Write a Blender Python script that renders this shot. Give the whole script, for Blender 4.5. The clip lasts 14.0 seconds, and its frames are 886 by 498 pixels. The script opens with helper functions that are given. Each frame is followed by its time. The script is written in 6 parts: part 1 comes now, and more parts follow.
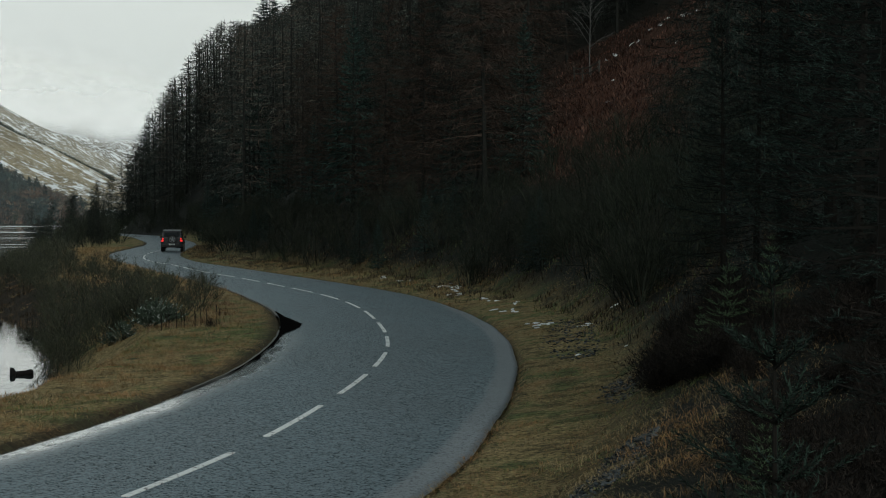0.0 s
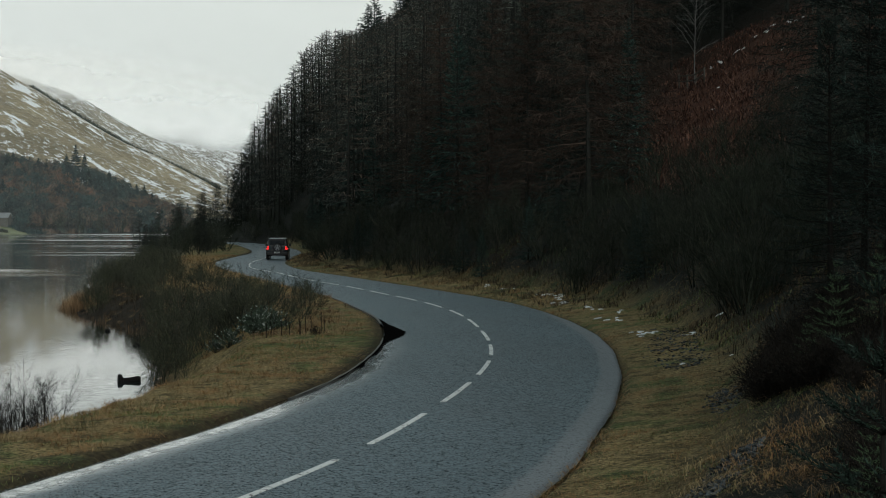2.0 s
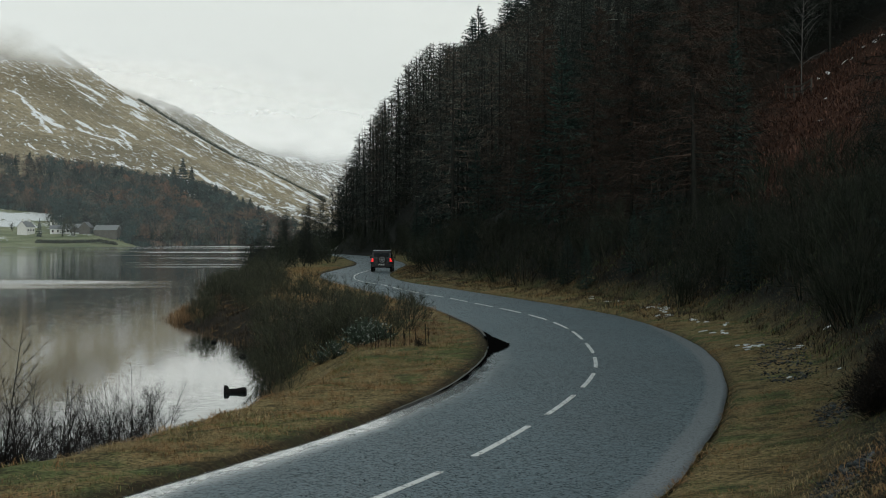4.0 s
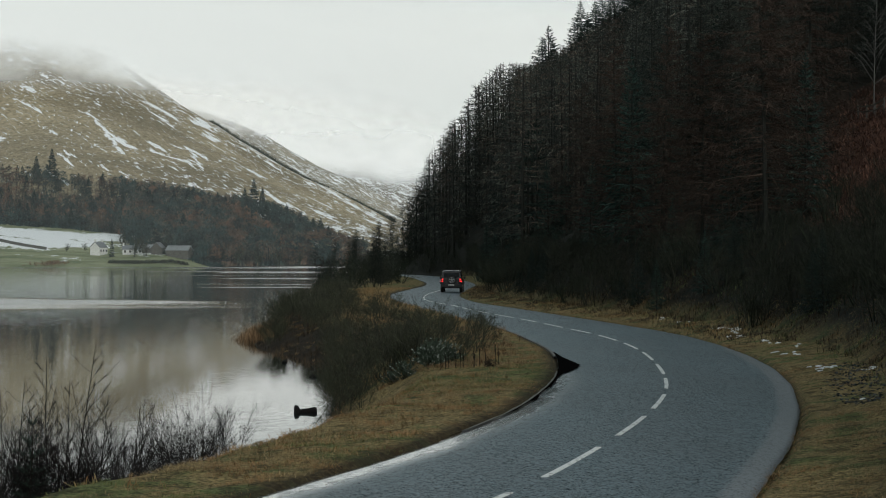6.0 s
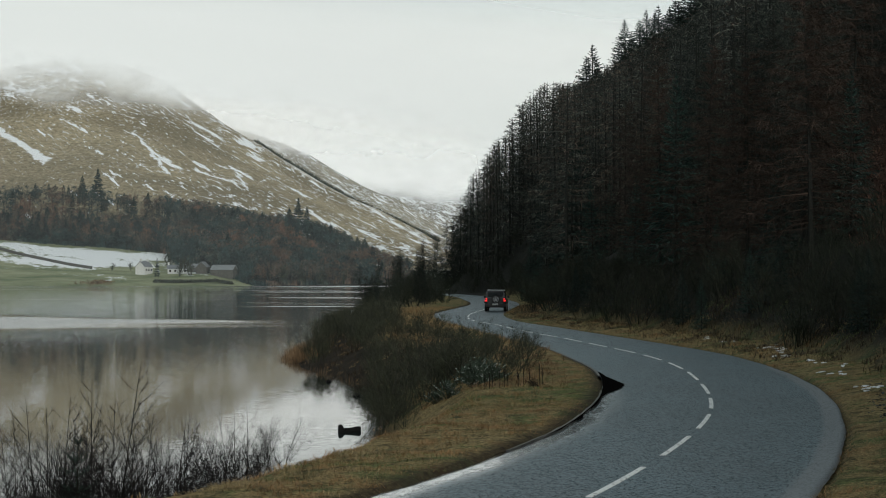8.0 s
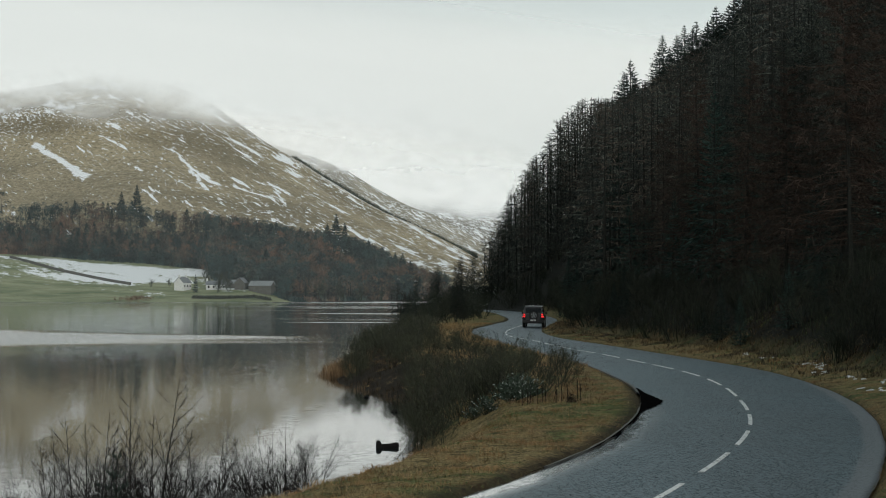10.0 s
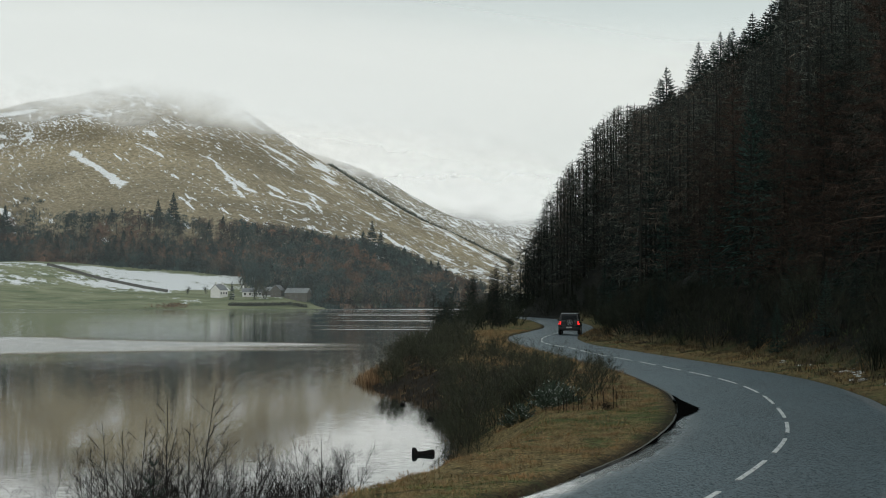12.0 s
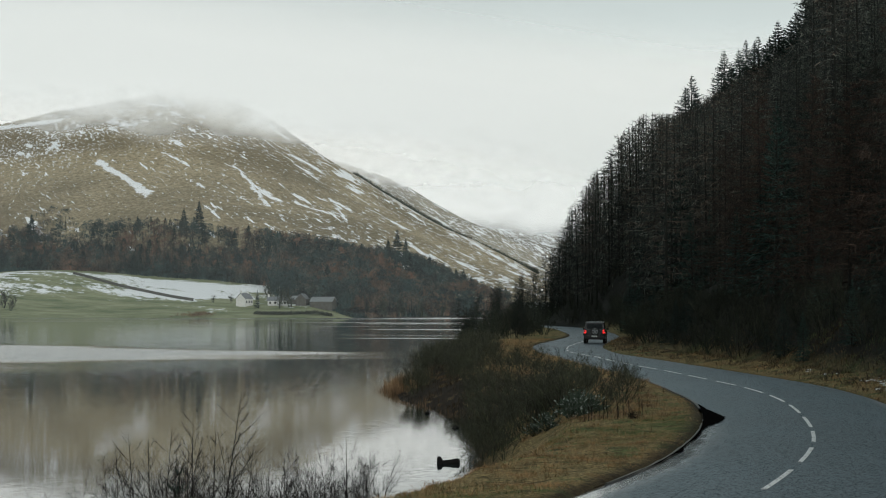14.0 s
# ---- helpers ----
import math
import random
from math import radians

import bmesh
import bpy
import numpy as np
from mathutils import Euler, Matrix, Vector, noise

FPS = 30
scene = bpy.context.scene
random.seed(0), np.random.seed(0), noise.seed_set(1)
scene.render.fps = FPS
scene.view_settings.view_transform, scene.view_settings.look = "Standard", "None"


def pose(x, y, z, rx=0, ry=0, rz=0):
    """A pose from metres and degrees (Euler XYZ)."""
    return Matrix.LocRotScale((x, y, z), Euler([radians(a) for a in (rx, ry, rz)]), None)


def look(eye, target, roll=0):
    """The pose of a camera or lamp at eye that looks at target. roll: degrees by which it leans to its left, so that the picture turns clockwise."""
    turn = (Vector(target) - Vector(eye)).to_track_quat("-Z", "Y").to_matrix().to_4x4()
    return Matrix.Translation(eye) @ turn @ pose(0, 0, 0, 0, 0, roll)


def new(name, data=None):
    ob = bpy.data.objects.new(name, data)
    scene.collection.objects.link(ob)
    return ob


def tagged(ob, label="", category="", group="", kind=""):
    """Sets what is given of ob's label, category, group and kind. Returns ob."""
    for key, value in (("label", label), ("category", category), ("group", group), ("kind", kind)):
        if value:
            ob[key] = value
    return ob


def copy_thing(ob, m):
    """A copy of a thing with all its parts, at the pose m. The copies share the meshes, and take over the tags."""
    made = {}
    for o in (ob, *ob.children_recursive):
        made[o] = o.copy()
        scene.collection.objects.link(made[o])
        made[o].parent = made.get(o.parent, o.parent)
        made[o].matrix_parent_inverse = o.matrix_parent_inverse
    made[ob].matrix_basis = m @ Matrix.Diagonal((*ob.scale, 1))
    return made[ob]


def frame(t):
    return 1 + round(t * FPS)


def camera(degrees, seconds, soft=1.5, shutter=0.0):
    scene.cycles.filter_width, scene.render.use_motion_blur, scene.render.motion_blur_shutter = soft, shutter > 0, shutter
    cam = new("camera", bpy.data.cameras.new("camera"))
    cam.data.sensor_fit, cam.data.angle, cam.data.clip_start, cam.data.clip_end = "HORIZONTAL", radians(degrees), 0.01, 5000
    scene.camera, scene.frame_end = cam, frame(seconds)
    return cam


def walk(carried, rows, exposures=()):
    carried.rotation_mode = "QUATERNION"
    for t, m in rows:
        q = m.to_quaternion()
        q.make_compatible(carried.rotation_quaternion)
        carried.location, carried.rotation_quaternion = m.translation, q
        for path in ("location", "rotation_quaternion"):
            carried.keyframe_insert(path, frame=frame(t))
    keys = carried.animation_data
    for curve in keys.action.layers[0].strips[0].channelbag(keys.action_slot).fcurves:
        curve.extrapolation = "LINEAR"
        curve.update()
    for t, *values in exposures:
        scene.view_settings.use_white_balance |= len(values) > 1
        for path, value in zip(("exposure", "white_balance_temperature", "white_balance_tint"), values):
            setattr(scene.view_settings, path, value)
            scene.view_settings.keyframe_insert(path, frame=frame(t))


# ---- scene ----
# ---- camera: a tripod on the bank above the bend, slowly turning left and up ----
EYE = (0.0, 0.0, 3.1)
cam = camera(27.0, 14.0, soft=1.0)
TURNS = [
    (0.0, -8.979, -0.980), (0.5, -8.379, -0.972), (1.0, -7.526, -0.893), (1.5, -6.677, -0.802),
    (2.0, -5.761, -0.724), (2.5, -4.864, -0.620), (3.0, -3.979, -0.554), (5.5, -0.858, 0.123),
    (6.0, -0.360, 0.288), (6.5, 0.0, 0.473), (7.0, 0.368, 0.644), (7.5, 0.689, 0.767),
    (8.0, 1.005, 0.888), (8.5, 1.284, 1.011), (9.0, 1.583, 1.179), (11.5, 3.027, 1.525),
    (12.0, 3.290, 1.605), (12.5, 3.507, 1.683), (13.0, 3.715, 1.764), (13.5, 3.894, 1.839),
    (14.0, 4.068, 1.876),
]
walk(cam, [(t, pose(*EYE, 90 + pitch, 0, yaw)) for t, yaw, pitch in TURNS],
     exposures=((0.0, -0.02, 6400, 5), (3.0, 0.08, 6450, 6), (6.5, 0.11, 6480, 8), (14.0, 0.13, 6480, 8)))

# ---- world and light: low overcast, soft sun behind the wooded hill ----
world = bpy.data.worlds.new("overcast")
scene.world = world
world.use_nodes = True
wt = world.node_tree
wt.nodes.clear()


def wnode(kind, **values):
    n = wt.nodes.new(kind)
    for k, v in values.items():
        n.inputs[k].default_value = v
    return n


SUN_EL, SUN_AZ = 22.0, 155.0
sky = wt.nodes.new("ShaderNodeTexSky")
sky.sky_type, sky.sun_disc = "NISHITA", False
sky.sun_elevation, sky.sun_rotation = radians(SUN_EL), radians(SUN_AZ)
sky_dim = wt.nodes.new("ShaderNodeVectorMath")
sky_dim.operation = "SCALE"
sky_dim.inputs["Scale"].default_value = 0.10
wcoord = wt.nodes.new("ShaderNodeTexCoord")
wsplit = wt.nodes.new("ShaderNodeSeparateXYZ")
wramp = wt.nodes.new("ShaderNodeValToRGB")
wramp.color_ramp.elements[0].position, wramp.color_ramp.elements[0].color = 0.0, (0.865, 0.895, 0.865, 1)
wramp.color_ramp.elements[1].position, wramp.color_ramp.elements[1].color = 0.17, (0.54, 0.59, 0.575, 1)
for at_, col_ in ((0.4, (0.375, 0.42, 0.42, 1)), (1.0, (0.24, 0.275, 0.28, 1))):
    wramp.color_ramp.elements.new(at_).color = col_
wmap = wt.nodes.new("ShaderNodeMapping")
wmap.inputs["Scale"].default_value = (3.0, 3.0, 9.0)
wnoise = wnode("ShaderNodeTexNoise", Scale=1.6, Detail=4.0, Roughness=0.5)
wcloud = wt.nodes.new("ShaderNodeMapRange")
wcloud.inputs[3].default_value, wcloud.inputs[4].default_value = 0.82, 1.16
wmul = wt.nodes.new("ShaderNodeVectorMath")
wmul.operation = "SCALE"
wmix = wt.nodes.new("ShaderNodeMix")
wmix.data_type = "RGBA"
wmix.inputs[0].default_value = 0.93
wback = wt.nodes.new("ShaderNodeBackground")
wback.inputs[1].default_value = 1.0
wout = wt.nodes.new("ShaderNodeOutputWorld")
wl = wt.links.new
wl(wcoord.outputs["Generated"], wsplit.inputs[0])
wl(wsplit.outputs[2], wramp.inputs[0])
wl(wcoord.outputs["Generated"], wmap.inputs[0])
wl(wmap.outputs[0], wnoise.inputs["Vector"])
wl(wnoise.outputs[0], wcloud.inputs[0])
wl(wramp.outputs[0], wmul.inputs[0])
wl(wcloud.outputs[0], wmul.inputs["Scale"])
wl(sky.outputs[0], sky_dim.inputs[0])
wl(sky_dim.outputs[0], wmix.inputs[6])
wl(wmul.outputs[0], wmix.inputs[7])
wl(wmix.outputs[2], wback.inputs[0])
wl(wback.outputs[0], wout.inputs[0])

sun = new("sun", bpy.data.lights.new("sun", "SUN"))
sun.data.energy, sun.data.angle, sun.data.color = 1.5, radians(25), (1.0, 0.985, 0.965)
az, el = radians(SUN_AZ), radians(SUN_EL)
sun_from = Vector((math.sin(az) * math.cos(el), math.cos(az) * math.cos(el), math.sin(el)))
sun.matrix_world = look(sun_from * 300, (0, 0, 0))


# ---- materials ----
class Mat:
    """A principled node material, built step by step."""

    def __init__(self, name, rough=0.8, spec=0.3):
        self.mat = bpy.data.materials.new(name)
        self.mat.use_nodes = True
        self.t = self.mat.node_tree
        self.b = self.t.nodes["Principled BSDF"]
        self.b.inputs["Roughness"].default_value = rough
        self.b.inputs["Specular IOR Level"].default_value = spec
        self.co = self.t.nodes.new("ShaderNodeTexCoord")
        self.geo = self.t.nodes.new("ShaderNodeNewGeometry")

    def link(self, a, b):
        self.t.links.new(a, b)

    def noise(self, scale, detail=3.0, stretch=(1, 1, 1), turn=(0, 0, 0), rough=0.55, world=True):
        r = self.t.nodes.new("ShaderNodeMapping")
        r.inputs["Rotation"].default_value = [radians(a) for a in turn]
        m = self.t.nodes.new("ShaderNodeMapping")
        m.inputs["Scale"].default_value = stretch
        self.link(self.geo.outputs["Position"] if world else self.co.outputs["Object"], r.inputs[0])
        self.link(r.outputs[0], m.inputs[0])
        n = self.t.nodes.new("ShaderNodeTexNoise")
        n.inputs["Scale"].default_value, n.inputs["Detail"].default_value = scale, detail
        n.inputs["Roughness"].default_value = rough
        self.link(m.outputs[0], n.inputs["Vector"])
        return n.outputs[0]

    def steps(self, value, lo, hi, a=0.0, b=1.0):
        n = self.t.nodes.new("ShaderNodeMapRange")
        n.inputs[1].default_value, n.inputs[2].default_value = lo, hi
        n.inputs[3].default_value, n.inputs[4].default_value = a, b
        self.link(value, n.inputs[0])
        return n.outputs[0]

    def calc(self, op, a, b=0.0):
        n = self.t.nodes.new("ShaderNodeMath")
        n.operation = op
        for i, v in enumerate((a, b)):
            if isinstance(v, (int, float)):
                n.inputs[i].default_value = v
            else:
                self.link(v, n.inputs[i])
        return n.outputs[0]

    def mix(self, f, a, b):
        n = self.t.nodes.new("ShaderNodeMix")
        n.data_type = "RGBA"
        for i, v in ((0, f), (6, a), (7, b)):
            if isinstance(v, tuple):
                n.inputs[i].default_value = (*v, 1)
            elif isinstance(v, (int, float)):
                n.inputs[i].default_value = v
            else:
                self.link(v, n.inputs[i])
        return n.outputs[2]

    def attr(self, name):
        n = self.t.nodes.new("ShaderNodeAttribute")
        n.attribute_name = name
        return n.outputs["Fac"]

    def rand(self):
        return self.t.nodes.new("ShaderNodeObjectInfo").outputs["Random"]

    def island(self):
        return self.geo.outputs["Random Per Island"]

    def height(self):
        n = self.t.nodes.new("ShaderNodeSeparateXYZ")
        self.link(self.geo.outputs["Position"], n.inputs[0])
        return n.outputs[2]

    def done(self, colour, rough=None, bump=None, strength=0.3, dist=0.02):
        if isinstance(colour, tuple):
            self.b.inputs["Base Color"].default_value = (*colour, 1)
        else:
            self.link(colour, self.b.inputs["Base Color"])
        if rough is not None:
            self.link(rough, self.b.inputs["Roughness"])
        if bump is not None:
            n = self.t.nodes.new("ShaderNodeBump")
            n.inputs["Strength"].default_value, n.inputs["Distance"].default_value = strength, dist
            self.link(bump, n.inputs["Height"])
            self.link(n.outputs[0], self.b.inputs["Normal"])
        return self.mat


def plant_mat(name, a, b, c, spread=0.5):
    """Twigs, needles or blades: each piece takes a tone between a and b, each plant leans to c."""
    m = Mat(name, 0.75, 0.15)
    col = m.mix(m.calc("POWER", m.island(), 2.0), a, b)
    tone = m.mix(m.calc("POWER", m.island(), 2.0), tuple(v * 0.3 for v in c), tuple(v * 1.3 for v in c))
    col = m.mix(m.calc("MULTIPLY", m.rand(), spread), col, tone)
    return m.done(col)


def grass_mat(name, a, b, c, spread):
    """Blades whose tone drifts over the ground in patches."""
    m = Mat(name, 0.75, 0.15)
    col = m.mix(m.island(), a, b)
    col = m.mix(m.steps(m.noise(0.9, 4.0), 0.45, 0.55, 0.0, spread), col, c)
    return m.done(m.mix(m.steps(m.noise(1.6, 4.0, rough=0.65), 0.48, 0.60, 0.0, 0.65), col, tuple(v * 0.3 for v in a)))


def larch_mat(name, dark, light, russet, columns, all_russet=False):
    """Bare larch twigs: every tree has a tone of its own, some of them russet. Joined trees take it from upright columns."""
    m = Mat(name, 0.8, 0.1)
    if columns:
        own = m.steps(m.noise(0.26, 1.0, (1.0, 1.0, 0.10)), 0.30, 0.70)
        kind = m.steps(m.noise(0.17, 1.0, (1.0, 1.0, 0.10), (0, 0, 40)), 0.30, 0.70)
    else:
        own = m.calc("FRACT", m.calc("MULTIPLY", m.rand(), 7.13))
        kind = m.rand()
    if all_russet:
        own, kind = m.steps(own, 0.0, 1.0, 0.75, 1.0), m.steps(kind, 0.0, 1.0, 0.70, 1.0)
    piece = m.calc("POWER", m.island(), 3.0)
    col = m.mix(piece, dark, light)
    red = m.mix(piece, tuple(0.3 * v for v in russet), russet)
    col = m.mix(m.steps(kind, 0.58, 0.78, 0.0, 0.85), col, red)
    return m.done(m.mix(m.steps(own, 0.1, 0.9, 0.72, 0.0), col, tuple(0.45 * v for v in dark)))


def wood_mat(name, a, b, russet, green, scale):
    """Twigs of a whole wood: each piece its own tone, with russet and blue-green stands."""
    m = Mat(name, 0.8, 0.1)
    col = m.mix(m.calc("POWER", m.island(), 1.6), a, b)
    stand = m.noise(scale, 3.0, rough=0.6)
    f = m.steps(m.island(), 0.0, 1.0, 0.35, 1.0)
    col = m.mix(m.calc("MULTIPLY", m.steps(stand, 0.51, 0.59), f), col, russet)
    col = m.mix(m.calc("MULTIPLY", m.steps(stand, 0.52, 0.45), f), col, green)
    return m.done(m.mix(m.steps(m.noise(scale * 5.0, 2.0, (1.0, 1.0, 0.5)), 0.40, 0.60, 0.0, 0.75), col, tuple(0.4 * v for v in a)))


def plain_mat(name, colour, rough=0.6, spec=0.4, metal=0.0, grain=25.0, depth=0.25):
    m = Mat(name, rough, spec)
    m.b.inputs["Metallic"].default_value = metal
    n = m.noise(grain, 4.0, world=False)
    dark = tuple(v * (1 - depth) for v in colour)
    light = tuple(min(1.0, v * (1 + depth)) for v in colour)
    return m.done(m.mix(n, dark, light), m.steps(n, 0.2, 0.8, rough * 0.85, min(1.0, rough * 1.15)))


def asphalt_mat():
    m = Mat("wet_asphalt", 0.45, 0.5)
    m.b.inputs["Specular Tint"].default_value = (0.80, 0.97, 1.0, 1)
    grain = m.noise(34.0, 4.0)
    coarse = m.noise(15.0, 3.0, rough=0.6)
    blotch = m.noise(0.35, 4.0, (1.0, 0.3, 1))
    edge = m.attr("edge")
    left = m.attr("left")
    mixed = m.calc("ADD", m.calc("MULTIPLY", grain, 0.6), m.calc("MULTIPLY", coarse, 0.4))
    col = m.mix(m.steps(mixed, 0.38, 0.62), (0.006, 0.012, 0.016), (0.14, 0.205, 0.24))
    col = m.mix(m.steps(blotch, 0.4, 0.7, 0.0, 0.35), col, (0.034, 0.04, 0.046))
    col = m.mix(m.steps(m.calc("ADD", edge, m.calc("MULTIPLY", m.calc("SUBTRACT", m.noise(2.5, 4.0), 0.5), 0.25)), 0.42, 0.60, 0.0, 0.72), col, (0.17, 0.182, 0.195))
    wet = m.steps(mixed, 0.36, 0.64, 0.36, 0.56)
    m.link(m.steps(m.calc("ADD", mixed, m.calc("MULTIPLY", left, 0.25)), 0.43, 0.57, 0.0, 1.0), m.b.inputs["Specular IOR Level"])
    rag = m.steps(m.noise(1.3, 4.0, (1.0, 0.4, 1)), 0.3, 0.7, 0.5, 1.3)
    speck = m.steps(m.noise(4.5, 4.0, (1.0, 0.45, 1), rough=0.7), 0.40, 0.56, 0.15, 1.0)
    film = m.calc("MINIMUM", m.calc("MULTIPLY", left, m.calc("MULTIPLY", rag, 2.0)), 1.0)
    m.link(m.calc("MULTIPLY", m.calc("MULTIPLY", film, speck), m.steps(mixed, 0.42, 0.53, 0.0, 1.0)), m.b.inputs["Coat Weight"])
    m.b.inputs["Coat Roughness"].default_value = 0.06
    wet = m.calc("SUBTRACT", wet, m.calc("MULTIPLY", film, 0.30))
    flat = m.calc("SUBTRACT", 1.0, m.calc("MAXIMUM", m.calc("MULTIPLY", edge, 0.7), m.calc("MULTIPLY", film, 0.92)))
    return m.done(col, wet, m.calc("MULTIPLY", mixed, flat), 1.0, 0.034)


def paint_mat():
    m = Mat("road_paint", 0.55, 0.4)
    worn = m.noise(9.0, 5.0)
    scratch = m.noise(3.0, 3.0, (6.0, 0.6, 1))
    w = m.steps(m.calc("ADD", worn, m.calc("MULTIPLY", scratch, 0.6)), 0.86, 1.0)
    return m.done(m.mix(w, (0.74, 0.76, 0.75), (0.18, 0.165, 0.17)))


def ground_mat():
    m = Mat("ground_cover", 0.9, 0.1)
    fine = m.noise(13.0, 5.0, rough=0.7)
    mid = m.noise(0.8, 4.0)
    big = m.noise(0.16, 3.0)
    grass = m.mix(m.steps(fine, 0.38, 0.62), (0.05, 0.042, 0.02), (0.40, 0.305, 0.14))
    green = m.mix(m.steps(fine, 0.38, 0.62), (0.040, 0.052, 0.018), (0.19, 0.215, 0.085))
    col = m.mix(m.steps(m.calc("ADD", m.calc("MULTIPLY", mid, 0.6), m.calc("MULTIPLY", big, 0.4)), 0.50, 0.57), grass, green)
    col = m.mix(m.steps(mid, 0.30, 0.44, 0.55, 0.0), col, (0.20, 0.10, 0.04))
    col = m.mix(m.steps(m.noise(1.7, 5.0, rough=0.68), 0.50, 0.62, 0.0, 0.7), col, (0.03, 0.028, 0.013))
    # leaf litter taken near black: the shade under the trees is in its colour
    shaded_litter = m.mix(m.steps(fine, 0.3, 0.7), (0.005, 0.0065, 0.0055), (0.020, 0.021, 0.016))
    col = m.mix(m.attr("shaded_litter"), col, shaded_litter)
    bracken = m.mix(m.steps(fine, 0.3, 0.7), (0.035, 0.017, 0.012), (0.12, 0.056, 0.036))
    col = m.mix(m.attr("bracken"), col, bracken)
    peat = m.mix(m.steps(mid, 0.3, 0.7), (0.012, 0.010, 0.008), (0.04, 0.032, 0.022))
    col = m.mix(m.attr("peat"), col, peat)
    field = m.mix(m.steps(m.noise(0.05, 6.0, (0.6, 1.4, 1), rough=0.7), 0.35, 0.65), (0.10, 0.128, 0.060), (0.28, 0.29, 0.175))
    patch = m.noise(0.018, 6.0, (0.7, 1.6, 1), (0, 0, 20), 0.65)
    tuft = m.noise(0.22, 6.0, (1.0, 0.45, 1), (0, 0, -15), 0.7)
    patch = m.calc("ADD", patch, m.calc("MULTIPLY", m.calc("SUBTRACT", tuft, 0.5), 0.55))
    sn = m.calc("MULTIPLY", m.steps(m.calc("ADD", patch, m.calc("MULTIPLY", m.attr("snow"), 0.32)), 0.64, 0.71), m.attr("field"))
    col = m.mix(m.attr("field"), col, field)
    col = m.mix(sn, col, (0.78, 0.80, 0.81))
    return m.done(col, None, m.calc("ADD", fine, mid), 0.7, 0.08)


def fell_mat(name, grass_a, grass_b, snow_at, heather=0.3, drifts=()):
    """Rough hill grass with heather and wind-blown snow lying in streaks down the slope."""
    m = Mat(name, 0.95, 0.05)
    fine = m.noise(0.22, 8.0, (1.2, 1, 1.2), rough=0.70)
    big = m.noise(0.009, 4.0)
    tuft = m.noise(0.5, 6.0, (1.0, 1.0, 1.6), rough=0.7)
    col = m.mix(m.steps(m.calc("ADD", m.calc("MULTIPLY", fine, 0.5), m.calc("MULTIPLY", tuft, 0.5)), 0.38, 0.62), grass_a, grass_b)
    col = m.mix(m.calc("MULTIPLY", m.steps(big, 0.42, 0.62), heather), col, (0.07, 0.055, 0.035))
    streak = m.noise(0.075, 8.0, (0.28, 0.3, 2.3), (0, -33, 0), 0.62)
    wide = m.noise(0.0035, 3.0)
    lift = m.steps(m.height(), 45.0, 110.0, 0.042, 0.0)
    s = m.calc("ADD", m.calc("ADD", streak, m.calc("MULTIPLY", wide, 0.30)), lift)
    sn = m.steps(s, snow_at + 0.026, snow_at + 0.038)
    speck = m.noise(0.30, 6.0, (0.5, 0.3, 2.0), (0, -33, 0), 0.75)
    sn2 = m.steps(m.calc("ADD", speck, m.calc("MULTIPLY", wide, 0.30)), snow_at - 0.008, snow_at + 0.008, 0.0, 1.0)
    sn = m.calc("MAXIMUM", sn, sn2)
    sp = m.t.nodes.new("ShaderNodeSeparateXYZ")
    m.link(m.geo.outputs["Position"], sp.inputs[0])
    ragged = m.calc("MULTIPLY", m.calc("SUBTRACT", m.noise(0.06, 7.0, rough=0.7), 0.5), 13.0)
    for xa, za, xb, zb, thick in drifts:
        # one long drift lying down the slope, from a to b
        ln = math.hypot(xb - xa, zb - za)
        ux, uz = (xb - xa) / ln, (zb - za) / ln
        dx, dz = m.calc("SUBTRACT", sp.outputs[0], (xa + xb) / 2), m.calc("SUBTRACT", sp.outputs[2], (za + zb) / 2)
        along = m.calc("ADD", m.calc("MULTIPLY", dx, ux), m.calc("MULTIPLY", dz, uz))
        across = m.calc("ADD", m.calc("ADD", m.calc("MULTIPLY", dx, -uz), m.calc("MULTIPLY", dz, ux)), ragged)
        inside = m.calc("MULTIPLY", m.steps(m.calc("ADD", m.calc("ABSOLUTE", along), m.calc("MULTIPLY", fine, 10.0)), ln / 2 + 4, ln / 2 + 6, 1.0, 0.0),
                        m.steps(m.calc("ABSOLUTE", across), thick - 0.6, thick, 1.0, 0.0))
        sn = m.calc("MAXIMUM", sn, inside)
    col = m.mix(sn, col, (0.92, 0.93, 0.94))
    return m.done(col, None, fine, 0.6, 3.0)


